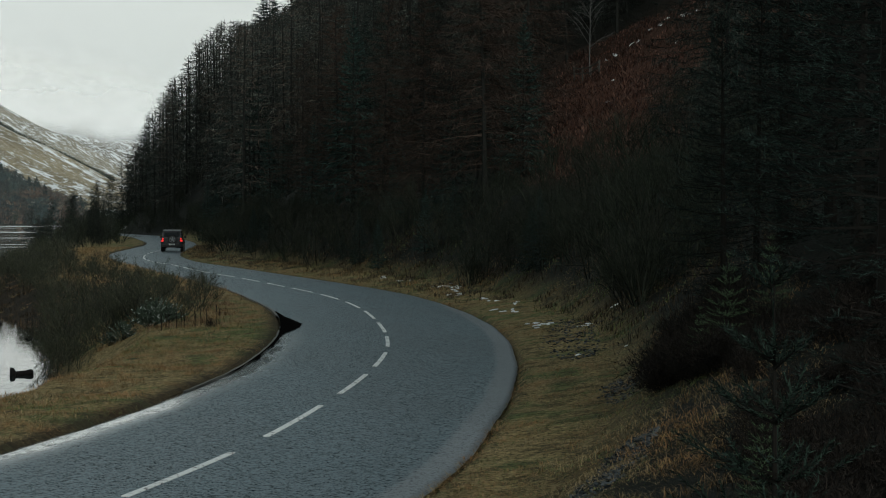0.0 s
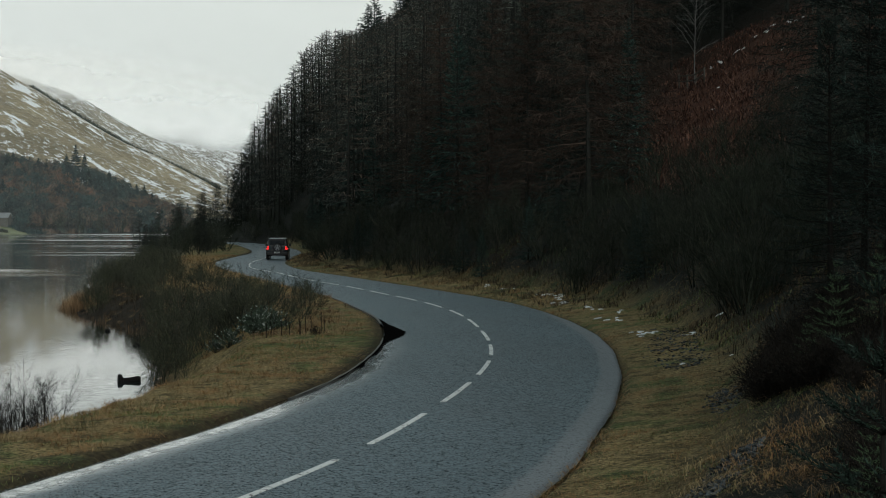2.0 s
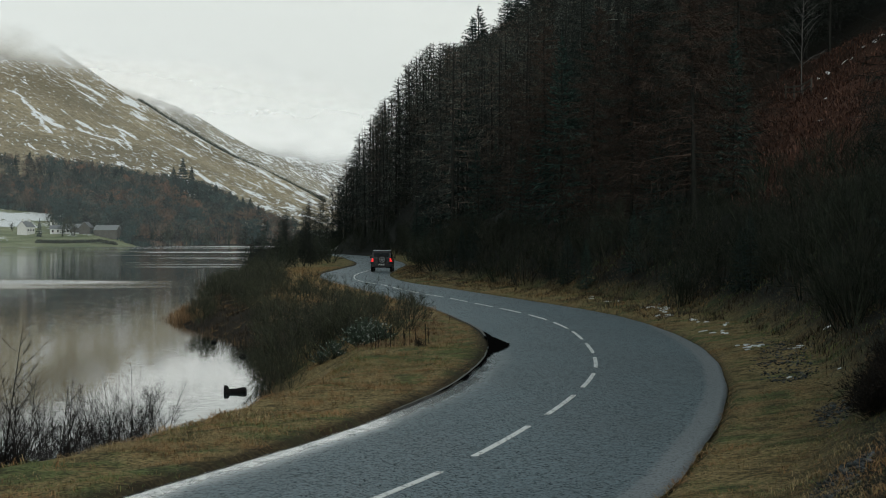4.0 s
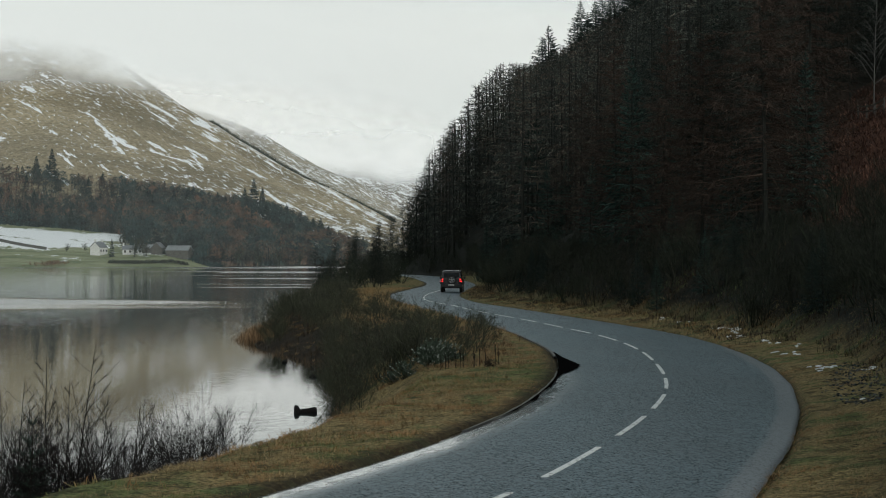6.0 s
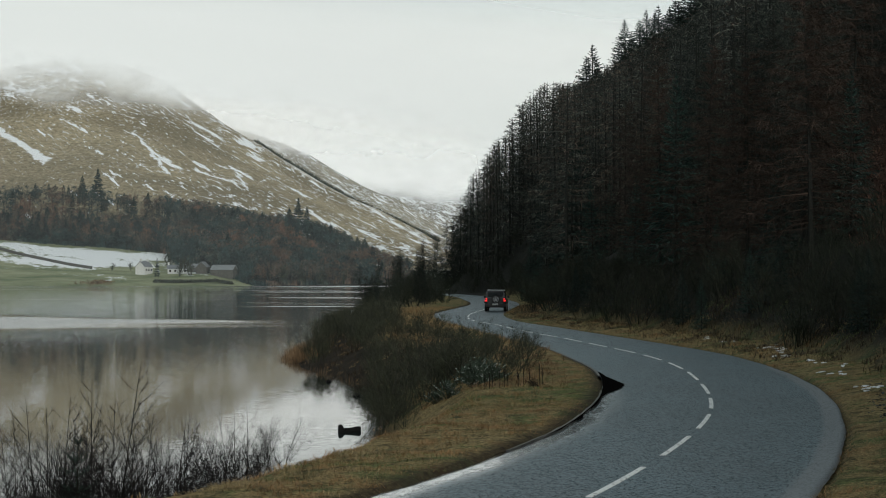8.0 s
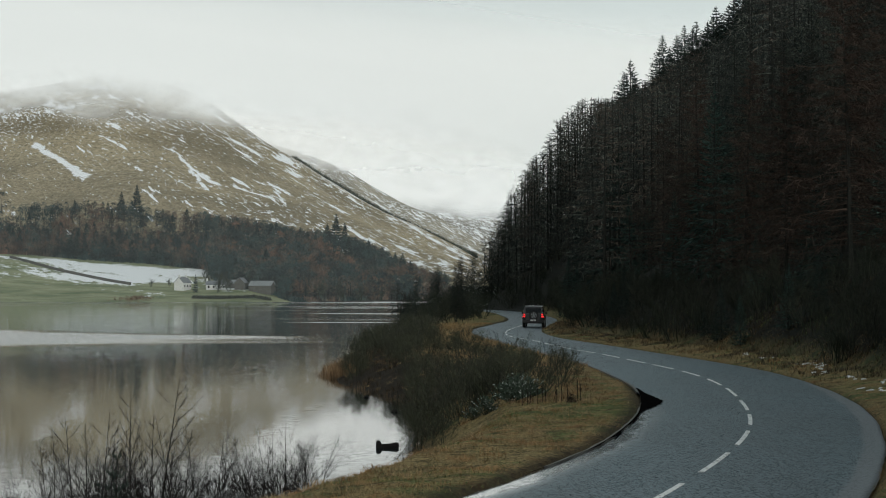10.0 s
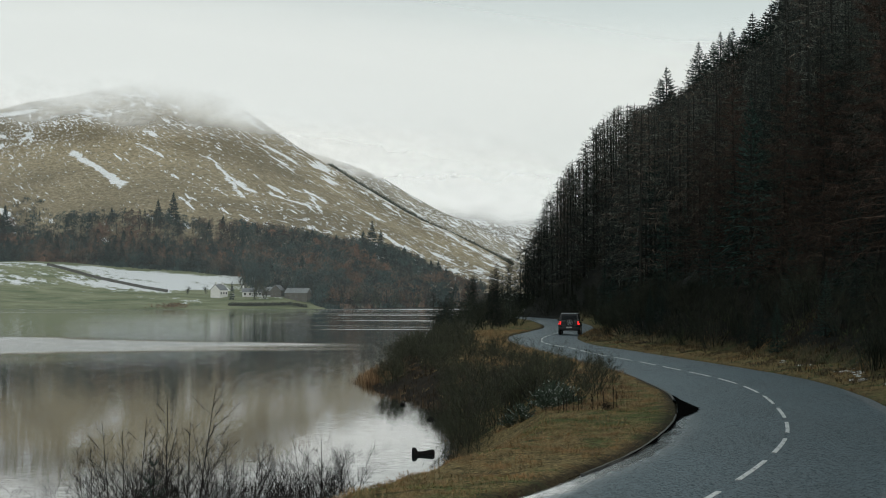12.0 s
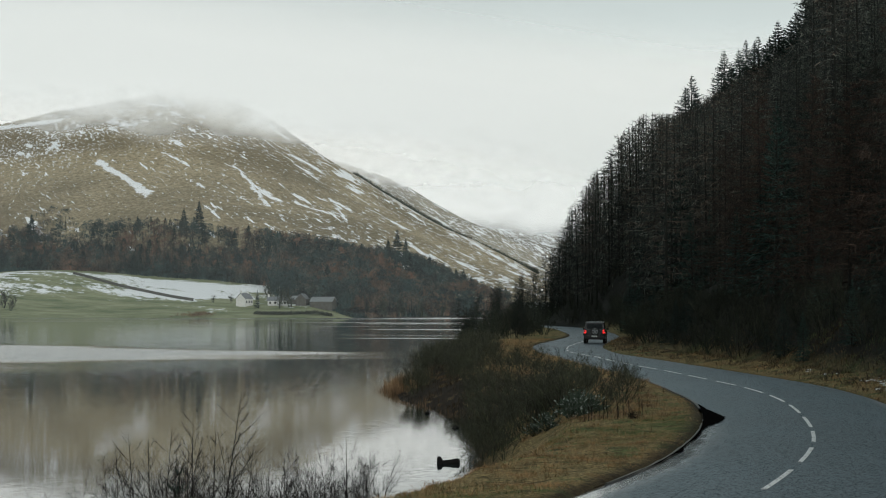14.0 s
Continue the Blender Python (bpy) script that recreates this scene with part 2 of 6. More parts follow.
def water_mat():
    m = Mat("loch_water", 0.03, 0.5)
    m.b.inputs["IOR"].default_value = 1.33
    m.b.inputs["Coat Weight"].default_value, m.b.inputs["Coat Roughness"].default_value = 0.25, 0.03
    m.b.inputs["Specular Tint"].default_value = (0.77, 0.93, 1.0, 1)
    wind = m.noise(0.006, 4.0, (0.40, 3.2, 1), (0, 0, 6), 0.6)
    wind2 = m.noise(0.022, 3.0, (0.30, 2.4, 1), (0, 0, -4))
    split = m.t.nodes.new("ShaderNodeSeparateXYZ")
    m.link(m.geo.outputs["Position"], split.inputs[0])
    away = split.outputs[1]
    lane_y = m.calc("ADD", away, m.calc("MULTIPLY", m.calc("SUBTRACT", wind2, 0.5), 60.0))
    tip = m.calc("SUBTRACT", -25.0, split.outputs[0])
    stir = m.calc("SUBTRACT", wind2, 0.5)
    upper = m.calc("ADD", m.calc("SUBTRACT", m.calc("ADD", m.calc("MULTIPLY", tip, 0.84), 203.0), away), m.calc("MULTIPLY", stir, 30.0))
    lower = m.calc("ADD", m.calc("ADD", m.calc("SUBTRACT", away, 203.0), m.calc("MULTIPLY", tip, 2.1)), m.calc("MULTIPLY", stir, 90.0))
    lane = m.calc("MULTIPLY", m.steps(upper, 0.0, 9.0), m.steps(lower, -34.0, 14.0))
    thin = m.noise(0.05, 2.0, (1.0, 0.2, 1))
    for y_, half, x_ in ((601.0, 20.0, -72.0), (433.0, 7.0, -50.0), (300.0, 3.0, -36.0)):
        line = m.steps(m.calc("ABSOLUTE", m.calc("SUBTRACT", m.calc("ADD", away, m.calc("MULTIPLY", stir, 8.0)), y_)), half * 0.6, half, 1.0, 0.0)
        line = m.calc("MULTIPLY", line, m.steps(m.calc("ADD", split.outputs[0], m.calc("MULTIPLY", thin, 10.0)), x_, x_ + 10.0, 0.0, 0.8))
        lane = m.calc("MAXIMUM", lane, line)
    far = m.steps(away, 300.0, 620.0, 0.0, 0.05)
    band = m.steps(m.calc("ADD", m.calc("ADD", wind, m.calc("MULTIPLY", wind2, 0.5)), far), 0.865, 0.925)
    band = m.calc("MULTIPLY", band, m.steps(away, 190.0, 300.0))
    band = m.calc("MAXIMUM", band, m.steps(lane_y, 900.0, 935.0))
    band = m.calc("MAXIMUM", band, lane)
    # ripples: slopes mostly along the wind, stronger in the bands
    r1, r2 = m.noise(7.0, 3.0, (0.3, 1.0, 1)), m.noise(24.0, 2.0, (0.4, 1.0, 1))
    r3 = m.noise(6.0, 2.0, (1.0, 0.5, 1), (0, 0, 40))
    amp = m.calc("ADD", m.steps(away, 45.0, 140.0, 0.02, 0.10), m.calc("MULTIPLY", band, 0.45))
    sy = m.calc("MULTIPLY", m.calc("SUBTRACT", m.calc("ADD", m.calc("MULTIPLY", r1, 0.6), m.calc("MULTIPLY", r2, 0.4)), 0.5), amp)
    sy = m.calc("SUBTRACT", sy, m.calc("ADD", m.steps(away, 50.0, 150.0, 0.006, 0.0), m.calc("MULTIPLY", m.calc("MULTIPLY", band, band), 0.085)))
    sx = m.calc("MULTIPLY", m.calc("SUBTRACT", r3, 0.5), m.calc("MULTIPLY", amp, 0.16))
    lean = m.t.nodes.new("ShaderNodeCombineXYZ")
    m.link(sx, lean.inputs[0])
    m.link(sy, lean.inputs[1])
    lean.inputs[2].default_value = 1.0
    norm = m.t.nodes.new("ShaderNodeVectorMath")
    norm.operation = "NORMALIZE"
    m.link(lean.outputs[0], norm.inputs[0])
    m.link(norm.outputs[0], m.b.inputs["Normal"])
    m.link(norm.outputs[0], m.b.inputs["Coat Normal"])
    col = m.mix(wind, (0.010, 0.017, 0.018), (0.016, 0.024, 0.024))
    return m.done(col, m.steps(band, 0.0, 1.0, 0.04, 0.12))


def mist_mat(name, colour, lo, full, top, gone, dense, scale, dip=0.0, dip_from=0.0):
    """Low cloud and haze: a soft veil between two heights, torn by noise, that sinks towards the valley."""
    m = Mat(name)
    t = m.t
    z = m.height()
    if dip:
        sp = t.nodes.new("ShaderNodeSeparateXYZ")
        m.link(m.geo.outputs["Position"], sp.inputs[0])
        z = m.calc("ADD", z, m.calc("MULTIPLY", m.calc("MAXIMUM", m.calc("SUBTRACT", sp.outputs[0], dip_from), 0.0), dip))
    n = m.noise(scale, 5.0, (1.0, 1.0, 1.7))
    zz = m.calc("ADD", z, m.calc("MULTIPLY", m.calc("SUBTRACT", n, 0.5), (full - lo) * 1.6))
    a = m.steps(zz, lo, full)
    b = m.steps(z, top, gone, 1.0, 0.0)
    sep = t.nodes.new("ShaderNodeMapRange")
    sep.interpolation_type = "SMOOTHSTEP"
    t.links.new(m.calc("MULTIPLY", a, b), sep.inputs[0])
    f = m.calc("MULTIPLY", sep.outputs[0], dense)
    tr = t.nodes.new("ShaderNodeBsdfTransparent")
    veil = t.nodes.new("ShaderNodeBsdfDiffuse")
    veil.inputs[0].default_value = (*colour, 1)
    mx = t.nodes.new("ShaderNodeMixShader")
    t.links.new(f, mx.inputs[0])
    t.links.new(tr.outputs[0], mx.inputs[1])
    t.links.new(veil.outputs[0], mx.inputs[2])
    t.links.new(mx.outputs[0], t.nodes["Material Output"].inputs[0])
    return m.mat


M_ASPHALT, M_PAINT, M_GROUND, M_WATER = asphalt_mat(), paint_mat(), ground_mat(), water_mat()
M_BARK = plain_mat("larch_bark", (0.022, 0.023, 0.020), 0.9, 0.1, grain=9.0, depth=0.5)
M_DARKBARK = plain_mat("spruce_bark", (0.013, 0.012, 0.010), 0.9, 0.1, grain=9.0, depth=0.5)
M_BIRCH = plain_mat("birch_bark", (0.11, 0.11, 0.104), 0.8, 0.2, grain=6.0, depth=0.6)
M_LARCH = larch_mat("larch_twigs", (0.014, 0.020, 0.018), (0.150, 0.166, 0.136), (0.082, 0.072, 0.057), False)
M_REDLARCH = larch_mat("russet_larch_twigs", (0.014, 0.018, 0.016), (0.115, 0.112, 0.092), (0.118, 0.079, 0.060), False, True)
M_ROUND = wood_mat("grey_twigs", (0.034, 0.043, 0.041), (0.185, 0.188, 0.155), (0.24, 0.125, 0.08), (0.034, 0.068, 0.068), 0.022)
M_FARLARCH = wood_mat("russet_twigs", (0.05, 0.036, 0.028), (0.26, 0.152, 0.106), (0.24, 0.118, 0.076), (0.034, 0.062, 0.062), 0.022)
# paler than the near larches: haze on the far slope is mixed into the colour
M_HAZED_LARCH = larch_mat("hazed_larch_twigs", (0.026, 0.034, 0.032), (0.255, 0.268, 0.226), (0.205, 0.157, 0.123), True)
M_SPRUCE = plant_mat("spruce_needles", (0.007, 0.015, 0.0125), (0.040, 0.062, 0.051), (0.032, 0.054, 0.048))
M_EDGESPRUCE = plant_mat("blue_spruce_needles", (0.010, 0.024, 0.020), (0.065, 0.112, 0.096), (0.05, 0.09, 0.08))
# inner sitka needles near black, with the crown's inner shade in the colour
M_SHADED_SITKA = plant_mat("shaded_sitka_needles", (0.002, 0.005, 0.0042), (0.012, 0.023, 0.018), (0.006, 0.012, 0.010))
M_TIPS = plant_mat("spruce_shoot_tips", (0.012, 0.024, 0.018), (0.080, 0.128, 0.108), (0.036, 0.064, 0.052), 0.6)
M_YOUNG = plant_mat("young_needles", (0.012, 0.023, 0.014), (0.17, 0.25, 0.135), (0.08, 0.125, 0.062))
M_DARKYOUNG = plant_mat("dark_young_needles", (0.004, 0.008, 0.006), (0.035, 0.062, 0.045), (0.02, 0.035, 0.026))
M_TWIG = plant_mat("bare_twigs", (0.007, 0.009, 0.0065), (0.074, 0.073, 0.053), (0.034, 0.047, 0.029), 0.85)
M_DARKTWIG = plant_mat("dark_twigs", (0.009, 0.010, 0.008), (0.084, 0.086, 0.064), (0.075, 0.084, 0.048), 0.9)
M_BLACKTWIG = plant_mat("wet_twigs", (0.006, 0.0055, 0.0055), (0.018, 0.015, 0.0135), (0.012, 0.0115, 0.0105))
M_STRAW = grass_mat("dead_grass", (0.12, 0.086, 0.040), (0.52, 0.385, 0.195), (0.34, 0.18, 0.075), 0.8)
M_GREEN = grass_mat("green_grass", (0.05, 0.075, 0.026), (0.21, 0.26, 0.10), (0.19, 0.19, 0.066), 0.7)
M_REED = plant_mat("reeds", (0.13, 0.082, 0.042), (0.36, 0.235, 0.13), (0.2, 0.12, 0.065), 0.4)
M_SEDGE = plant_mat("sedge", (0.016, 0.012, 0.008), (0.115, 0.08, 0.045), (0.055, 0.038, 0.022), 0.4)
M_BRACKEN = plant_mat("dead_bracken", (0.035, 0.019, 0.015), (0.24, 0.125, 0.088), (0.13, 0.065, 0.045), 0.4)
# heather tone pushed towards black for the shade of the undercut bank
M_HEATHER = plant_mat("heather", (0.004, 0.0038, 0.0033), (0.030, 0.022, 0.016), (0.018, 0.015, 0.011), 0.4)
def frost_mat():
    m = Mat("frosted_leaves", 0.6, 0.3)
    col = m.mix(m.island(), (0.015, 0.028, 0.018), (0.07, 0.10, 0.07))
    return m.done(m.mix(m.steps(m.island(), 0.90, 0.93), col, (0.42, 0.45, 0.43)))


M_FROST = frost_mat()
M_SLATE = plant_mat("slate_chips", (0.012, 0.015, 0.017), (0.125, 0.14, 0.15), (0.055, 0.062, 0.066), 0.4)
M_SNOW = plain_mat("old_snow", (0.74, 0.76, 0.77), 0.7, 0.3, grain=4.0, depth=0.12)
M_WOOD = plain_mat("weathered_wood", (0.07, 0.064, 0.055), 0.85, 0.2, grain=14.0, depth=0.4)
M_BLACKWOOD = plain_mat("wet_black_wood", (0.008, 0.0075, 0.007), 0.85, 0.12, grain=7.0, depth=0.5)
M_FELL = fell_mat("fell_grass", (0.17, 0.143, 0.088), (0.55, 0.455, 0.30), 0.735, 0.45,
                  ((-400, 128, -334, 94, 2.7), (-285, 125, -249, 92, 1.3), (-253, 100, -235, 90, 1.7), (-212, 122, -198, 111, 1.1), (-227, 91, -198, 80, 1.2),
                   (-200, 92, -183, 74, 1.2), (-352, 152, -338, 142, 1.1), (-610, 186, -505, 190, 3.4)))
# tones raised so the middle fell looks faded, its haze put into the colour
M_FELL2 = fell_mat("hazed_fell_heather", (0.20, 0.185, 0.15), (0.52, 0.465, 0.36), 0.685, 0.5)
M_FELL3 = fell_mat("fell_snow", (0.16, 0.145, 0.12), (0.40, 0.36, 0.30), 0.690, 0.5)
M_CLOUD = mist_mat("low_cloud", (0.96, 0.97, 0.965), 109, 150, 180, 250, 0.95, 0.011, 0.17, -290.0)
M_CLOUD1 = mist_mat("mid_cloud", (0.99, 0.99, 0.985), 122, 186, 215, 330, 0.97, 0.006)
M_CLOUD2 = mist_mat("far_cloud", (0.99, 0.99, 0.985), 100, 152, 240, 420, 1.0, 0.005)
# bluish tint of a thin sheet that lays distance haze over the far shore
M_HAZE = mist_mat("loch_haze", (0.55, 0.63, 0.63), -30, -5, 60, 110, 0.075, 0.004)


# ---- mesh helpers ----
class Soup:
    """Verts and faces gathered for one mesh."""

    def __init__(self):
        self.v, self.f = [], []

    def tube(self, pts, radii, sides=4):
        base = len(self.v)
        n = len(pts)
        for i, (p, r) in enumerate(zip(pts, radii)):
            a = pts[min(i + 1, n - 1)] - pts[max(i - 1, 0)]
            a = a / (np.linalg.norm(a) + 1e-9)
            s = np.cross(a, (0.3, 0.2, 0.93) if abs(a[2]) < 0.8 else (1.0, 0.1, 0))
            s = s / np.linalg.norm(s)
            u = np.cross(a, s)
            for k in range(sides):
                w = 2 * math.pi * k / sides
                self.v.append(tuple(p + r * (math.cos(w) * s + math.sin(w) * u)))
        for i in range(n - 1):
            for k in range(sides):
                b, c = base + i * sides, (k + 1) % sides
                self.f.append((b + k, b + c, b + sides + c, b + sides + k))
        self.f.append(tuple(base + (n - 1) * sides + k for k in range(sides)))
        self.f.append(tuple(base + k for k in reversed(range(sides))))

    def blade(self, p, d, length, width, side=None):
        """A thin tapering spike."""
        d = np.asarray(d, float)
        d = d / (np.linalg.norm(d) + 1e-9)
        s = np.cross(d, (0.0, 0.0, 1.0)) if side is None else np.asarray(side, float)
        s = s / (np.linalg.norm(s) + 1e-9)
        b = len(self.v)
        self.v += [tuple(p - s * width / 2), tuple(p + s * width / 2), tuple(p + d * length)]
        self.f.append((b, b + 1, b + 2))

    def leaf(self, p, d, length, width, side):
        """A pointed spray, widest a third of the way along, folded a little along its rib."""
        b = len(self.v)
        m = p + d * length * 0.35
        fold = np.cross(d, side) * width * 0.25
        self.v += [tuple(p), tuple(m - side * width / 2 - fold), tuple(p + d * length), tuple(m + side * width / 2 - fold)]
        self.f += [(b, b + 1, b + 2), (b, b + 2, b + 3)]

    def brush(self, p, d, length, needle, n, rng):
        """A needled shoot: short needles all round a stalk, leaning forwards."""
        d = np.asarray(d, float) / (np.linalg.norm(d) + 1e-9)
        u = np.cross(d, (0.31, 0.17, 0.94))
        u /= np.linalg.norm(u) + 1e-9
        w = np.cross(d, u)
        for k in range(n):
            a = 2.4 * k + rng.uniform(-0.4, 0.4)
            out = u * math.cos(a) + w * math.sin(a)
            t = (k + 0.5) / n
            self.blade(p + d * length * t, out * 0.75 + d * 0.8, needle * (1.15 - 0.4 * t), needle * 0.22, np.cross(out, d))
        self.blade(p, d, length + needle * 0.5, needle * 0.3, u)

    def mesh(self, name, material):
        me = bpy.data.meshes.new(name)
        me.from_pydata(self.v, [], self.f)
        me.materials.append(material)
        me.update()
        return me

    def arrays(self):
        tris = []
        for f in self.f:
            for k in range(1, len(f) - 1):
                tris.append((f[0], f[k], f[k + 1]))
        return np.array(self.v, np.float64), np.array(tris, np.int64)


def mesh_arrays(name, verts, faces, material, smooth=False):
    """A mesh from whole arrays of corners and of triangles or quads."""
    verts, faces = np.asarray(verts, np.float32), np.asarray(faces, np.int32)
    k = faces.shape[1]
    me = bpy.data.meshes.new(name)
    me.vertices.add(len(verts))
    me.vertices.foreach_set("co", verts.ravel())
    me.loops.add(faces.size)
    me.loops.foreach_set("vertex_index", faces.ravel())
    me.polygons.add(len(faces))
    me.polygons.foreach_set("loop_start", np.arange(0, faces.size, k, dtype=np.int32))
    if smooth:
        me.polygons.foreach_set("use_smooth", np.ones(len(faces), bool))
    me.materials.append(material)
    me.update(calc_edges=True)
    me.validate()
    return me


def point_attr(me, name, values):
    a = me.attributes.new(name, "FLOAT", "POINT")
    a.data.foreach_set("value", np.asarray(values, np.float32))


def part(name, bm, material, parent=None, label=""):
    """Links a bmesh, or a ready mesh, as one object under its thing."""
    if isinstance(bm, bmesh.types.BMesh):
        me = bpy.data.meshes.new(name)
        bm.to_mesh(me)
        bm.free()
        me.materials.append(material)
    else:
        me = bm
    ob = new(name, me)
    ob.parent = parent
    if label:
        tagged(ob, label=label)
    return ob


def box(size, at=(0, 0, 0), bevel=0.0, turn=(0, 0, 0), seg=2):
    bm = bmesh.new()
    bmesh.ops.create_cube(bm, size=1.0)
    bmesh.ops.scale(bm, vec=size, verts=bm.verts)
    if bevel:
        bmesh.ops.bevel(bm, geom=bm.edges[:], offset=bevel, segments=seg, affect="EDGES", profile=0.5)
    bmesh.ops.transform(bm, matrix=pose(*at, *turn), verts=bm.verts)
    return bm


def join(*bms):
    out = bmesh.new()
    for b in bms:
        me = bpy.data.meshes.new("tmp")
        b.to_mesh(me)
        b.free()
        out.from_mesh(me)
        bpy.data.meshes.remove(me)
    return out


def thing(name, at, label, category, group="", kind=""):
    ob = new(name)
    ob.matrix_world = pose(*at)
    return tagged(ob, label, category, group, kind)


# ---- the plan: road edges, shore and hill foot as curves over y ----
def curve(points, smooth=0):
    ys, xs = np.array(points, float).T
    grid = np.arange(-400, 1200, 1.0)
    # cubic through the points, with slopes from the neighbours
    m = np.gradient(xs, ys)
    k = np.clip(np.searchsorted(ys, grid) - 1, 0, len(ys) - 2)
    h = ys[k + 1] - ys[k]
    t = (grid - ys[k]) / h
    inside = (t >= 0) & (t <= 1)
    c = ((2 * t**3 - 3 * t**2 + 1) * xs[k] + (t**3 - 2 * t**2 + t) * h * m[k]
         + (-2 * t**3 + 3 * t**2) * xs[k + 1] + (t**3 - t**2) * h * m[k + 1])
    lin = np.where(t < 0, xs[0] + (grid - ys[0]) * m[0], xs[-1] + (grid - ys[-1]) * m[-1])
    vals = np.where(inside, c, lin)
    if smooth:
        ker = np.ones(2 * smooth + 1) / (2 * smooth + 1)
        vals = np.convolve(np.pad(vals, smooth, mode="edge"), ker, "valid")
    return lambda y: np.interp(y, grid, vals)


ROAD_L = curve([(-80, -46), (-40, -29), (0, -12.5), (15, -5.8), (24.8, -1.97), (32, 0.32), (37, 1.56), (42.8, 2.56), (47.6, 3.19), (53.4, 3.68),
                (60.8, 4.00), (71, 3.70), (83, 2.92), (93, 1.66), (107, 0.24), (124, -1.68), (141, -3.0), (154, -3.45),
                (184, -2.1), (210, -0.7), (228, -0.6), (260, -1.6), (300, -3.4), (330, -6.5), (360, -11), (400, -14), (430, -11), (460, -4)])
ROAD_R = curve([(-80, -38), (-40, -21.5), (0, -5.2), (10, -1.4), (20, 2.86), (23.4, 3.99), (28, 5.27), (34.8, 6.92), (40.5, 8.05), (48.5, 9.27),
                (55.4, 9.92), (61.7, 10.22), (74.4, 10.1), (85.6, 8.95), (99.5, 7.15), (114.5, 5.2), (129.4, 3.2), (146, 2.4),
                (186, 3.73), (210, 5.0), (228, 5.2), (260, 4.4), (300, 2.4), (330, -0.9), (360, -5.6), (400, -8.8), (430, -5.8), (460, 1)])
CENTRE = curve([(-80, -42), (-40, -25.2), (0, -8.8), (15, -2.6), (20.6, -0.21), (24.4, 1.16), (30.3, 2.84), (36, 4.2), (41.7, 5.28), (47.2, 5.98), (53.5, 6.51), (61.4, 6.9),
                (66.4, 6.92), (73.3, 6.6), (81.8, 5.73), (93.4, 4.4), (102, 3.2), (110, 2.3), (120.5, 1.25), (127, 0.3), (135, -0.4), (145, -0.58),
                (160, -0.15), (168, 0.35), (190, 1.5), (209, 2.35), (228, 2.3), (260, 1.4), (300, -0.5), (330, -3.7), (360, -8.3), (400, -11.4), (430, -8.4), (460, -1.5)])
SHORE = curve([(-80, -60), (-40, -40), (0, -20), (20, -10.4), (30, -6.6), (35, -5.5), (39, -4.2), (45, -3.2), (50, -2.9), (57, -3.0), (66, -3.6), (76, -4.4), (82, -5.1), (88, -6.6), (94, -8.4), (102, -9.9), (112, -10.9),
               (130, -11.5), (143, -12.2), (180, -13.5), (230, -15), (300, -18.5), (360, -21), (410, -20), (460, -9)])
LOCH_Z = -1.6


def foot(y):
    """How far from the road's right edge the hill begins to climb."""
    return np.interp(y, [0, 20, 35, 50, 70, 90, 130, 200, 300], [2.0, 1.6, 2.2, 2.4, 2.6, 3.0, 3.0, 2.5, 3.0])


def wobble(x, y, s, seed=0.0):
    return (np.sin(x * s + seed) * np.cos(y * s * 0.83 + seed * 1.7) + 0.5 * np.sin(x * s * 2.3 + y * s * 1.9 + seed * 3.1)
            + 0.25 * np.sin(x * s * 4.7 - y * s * 5.3 + seed))


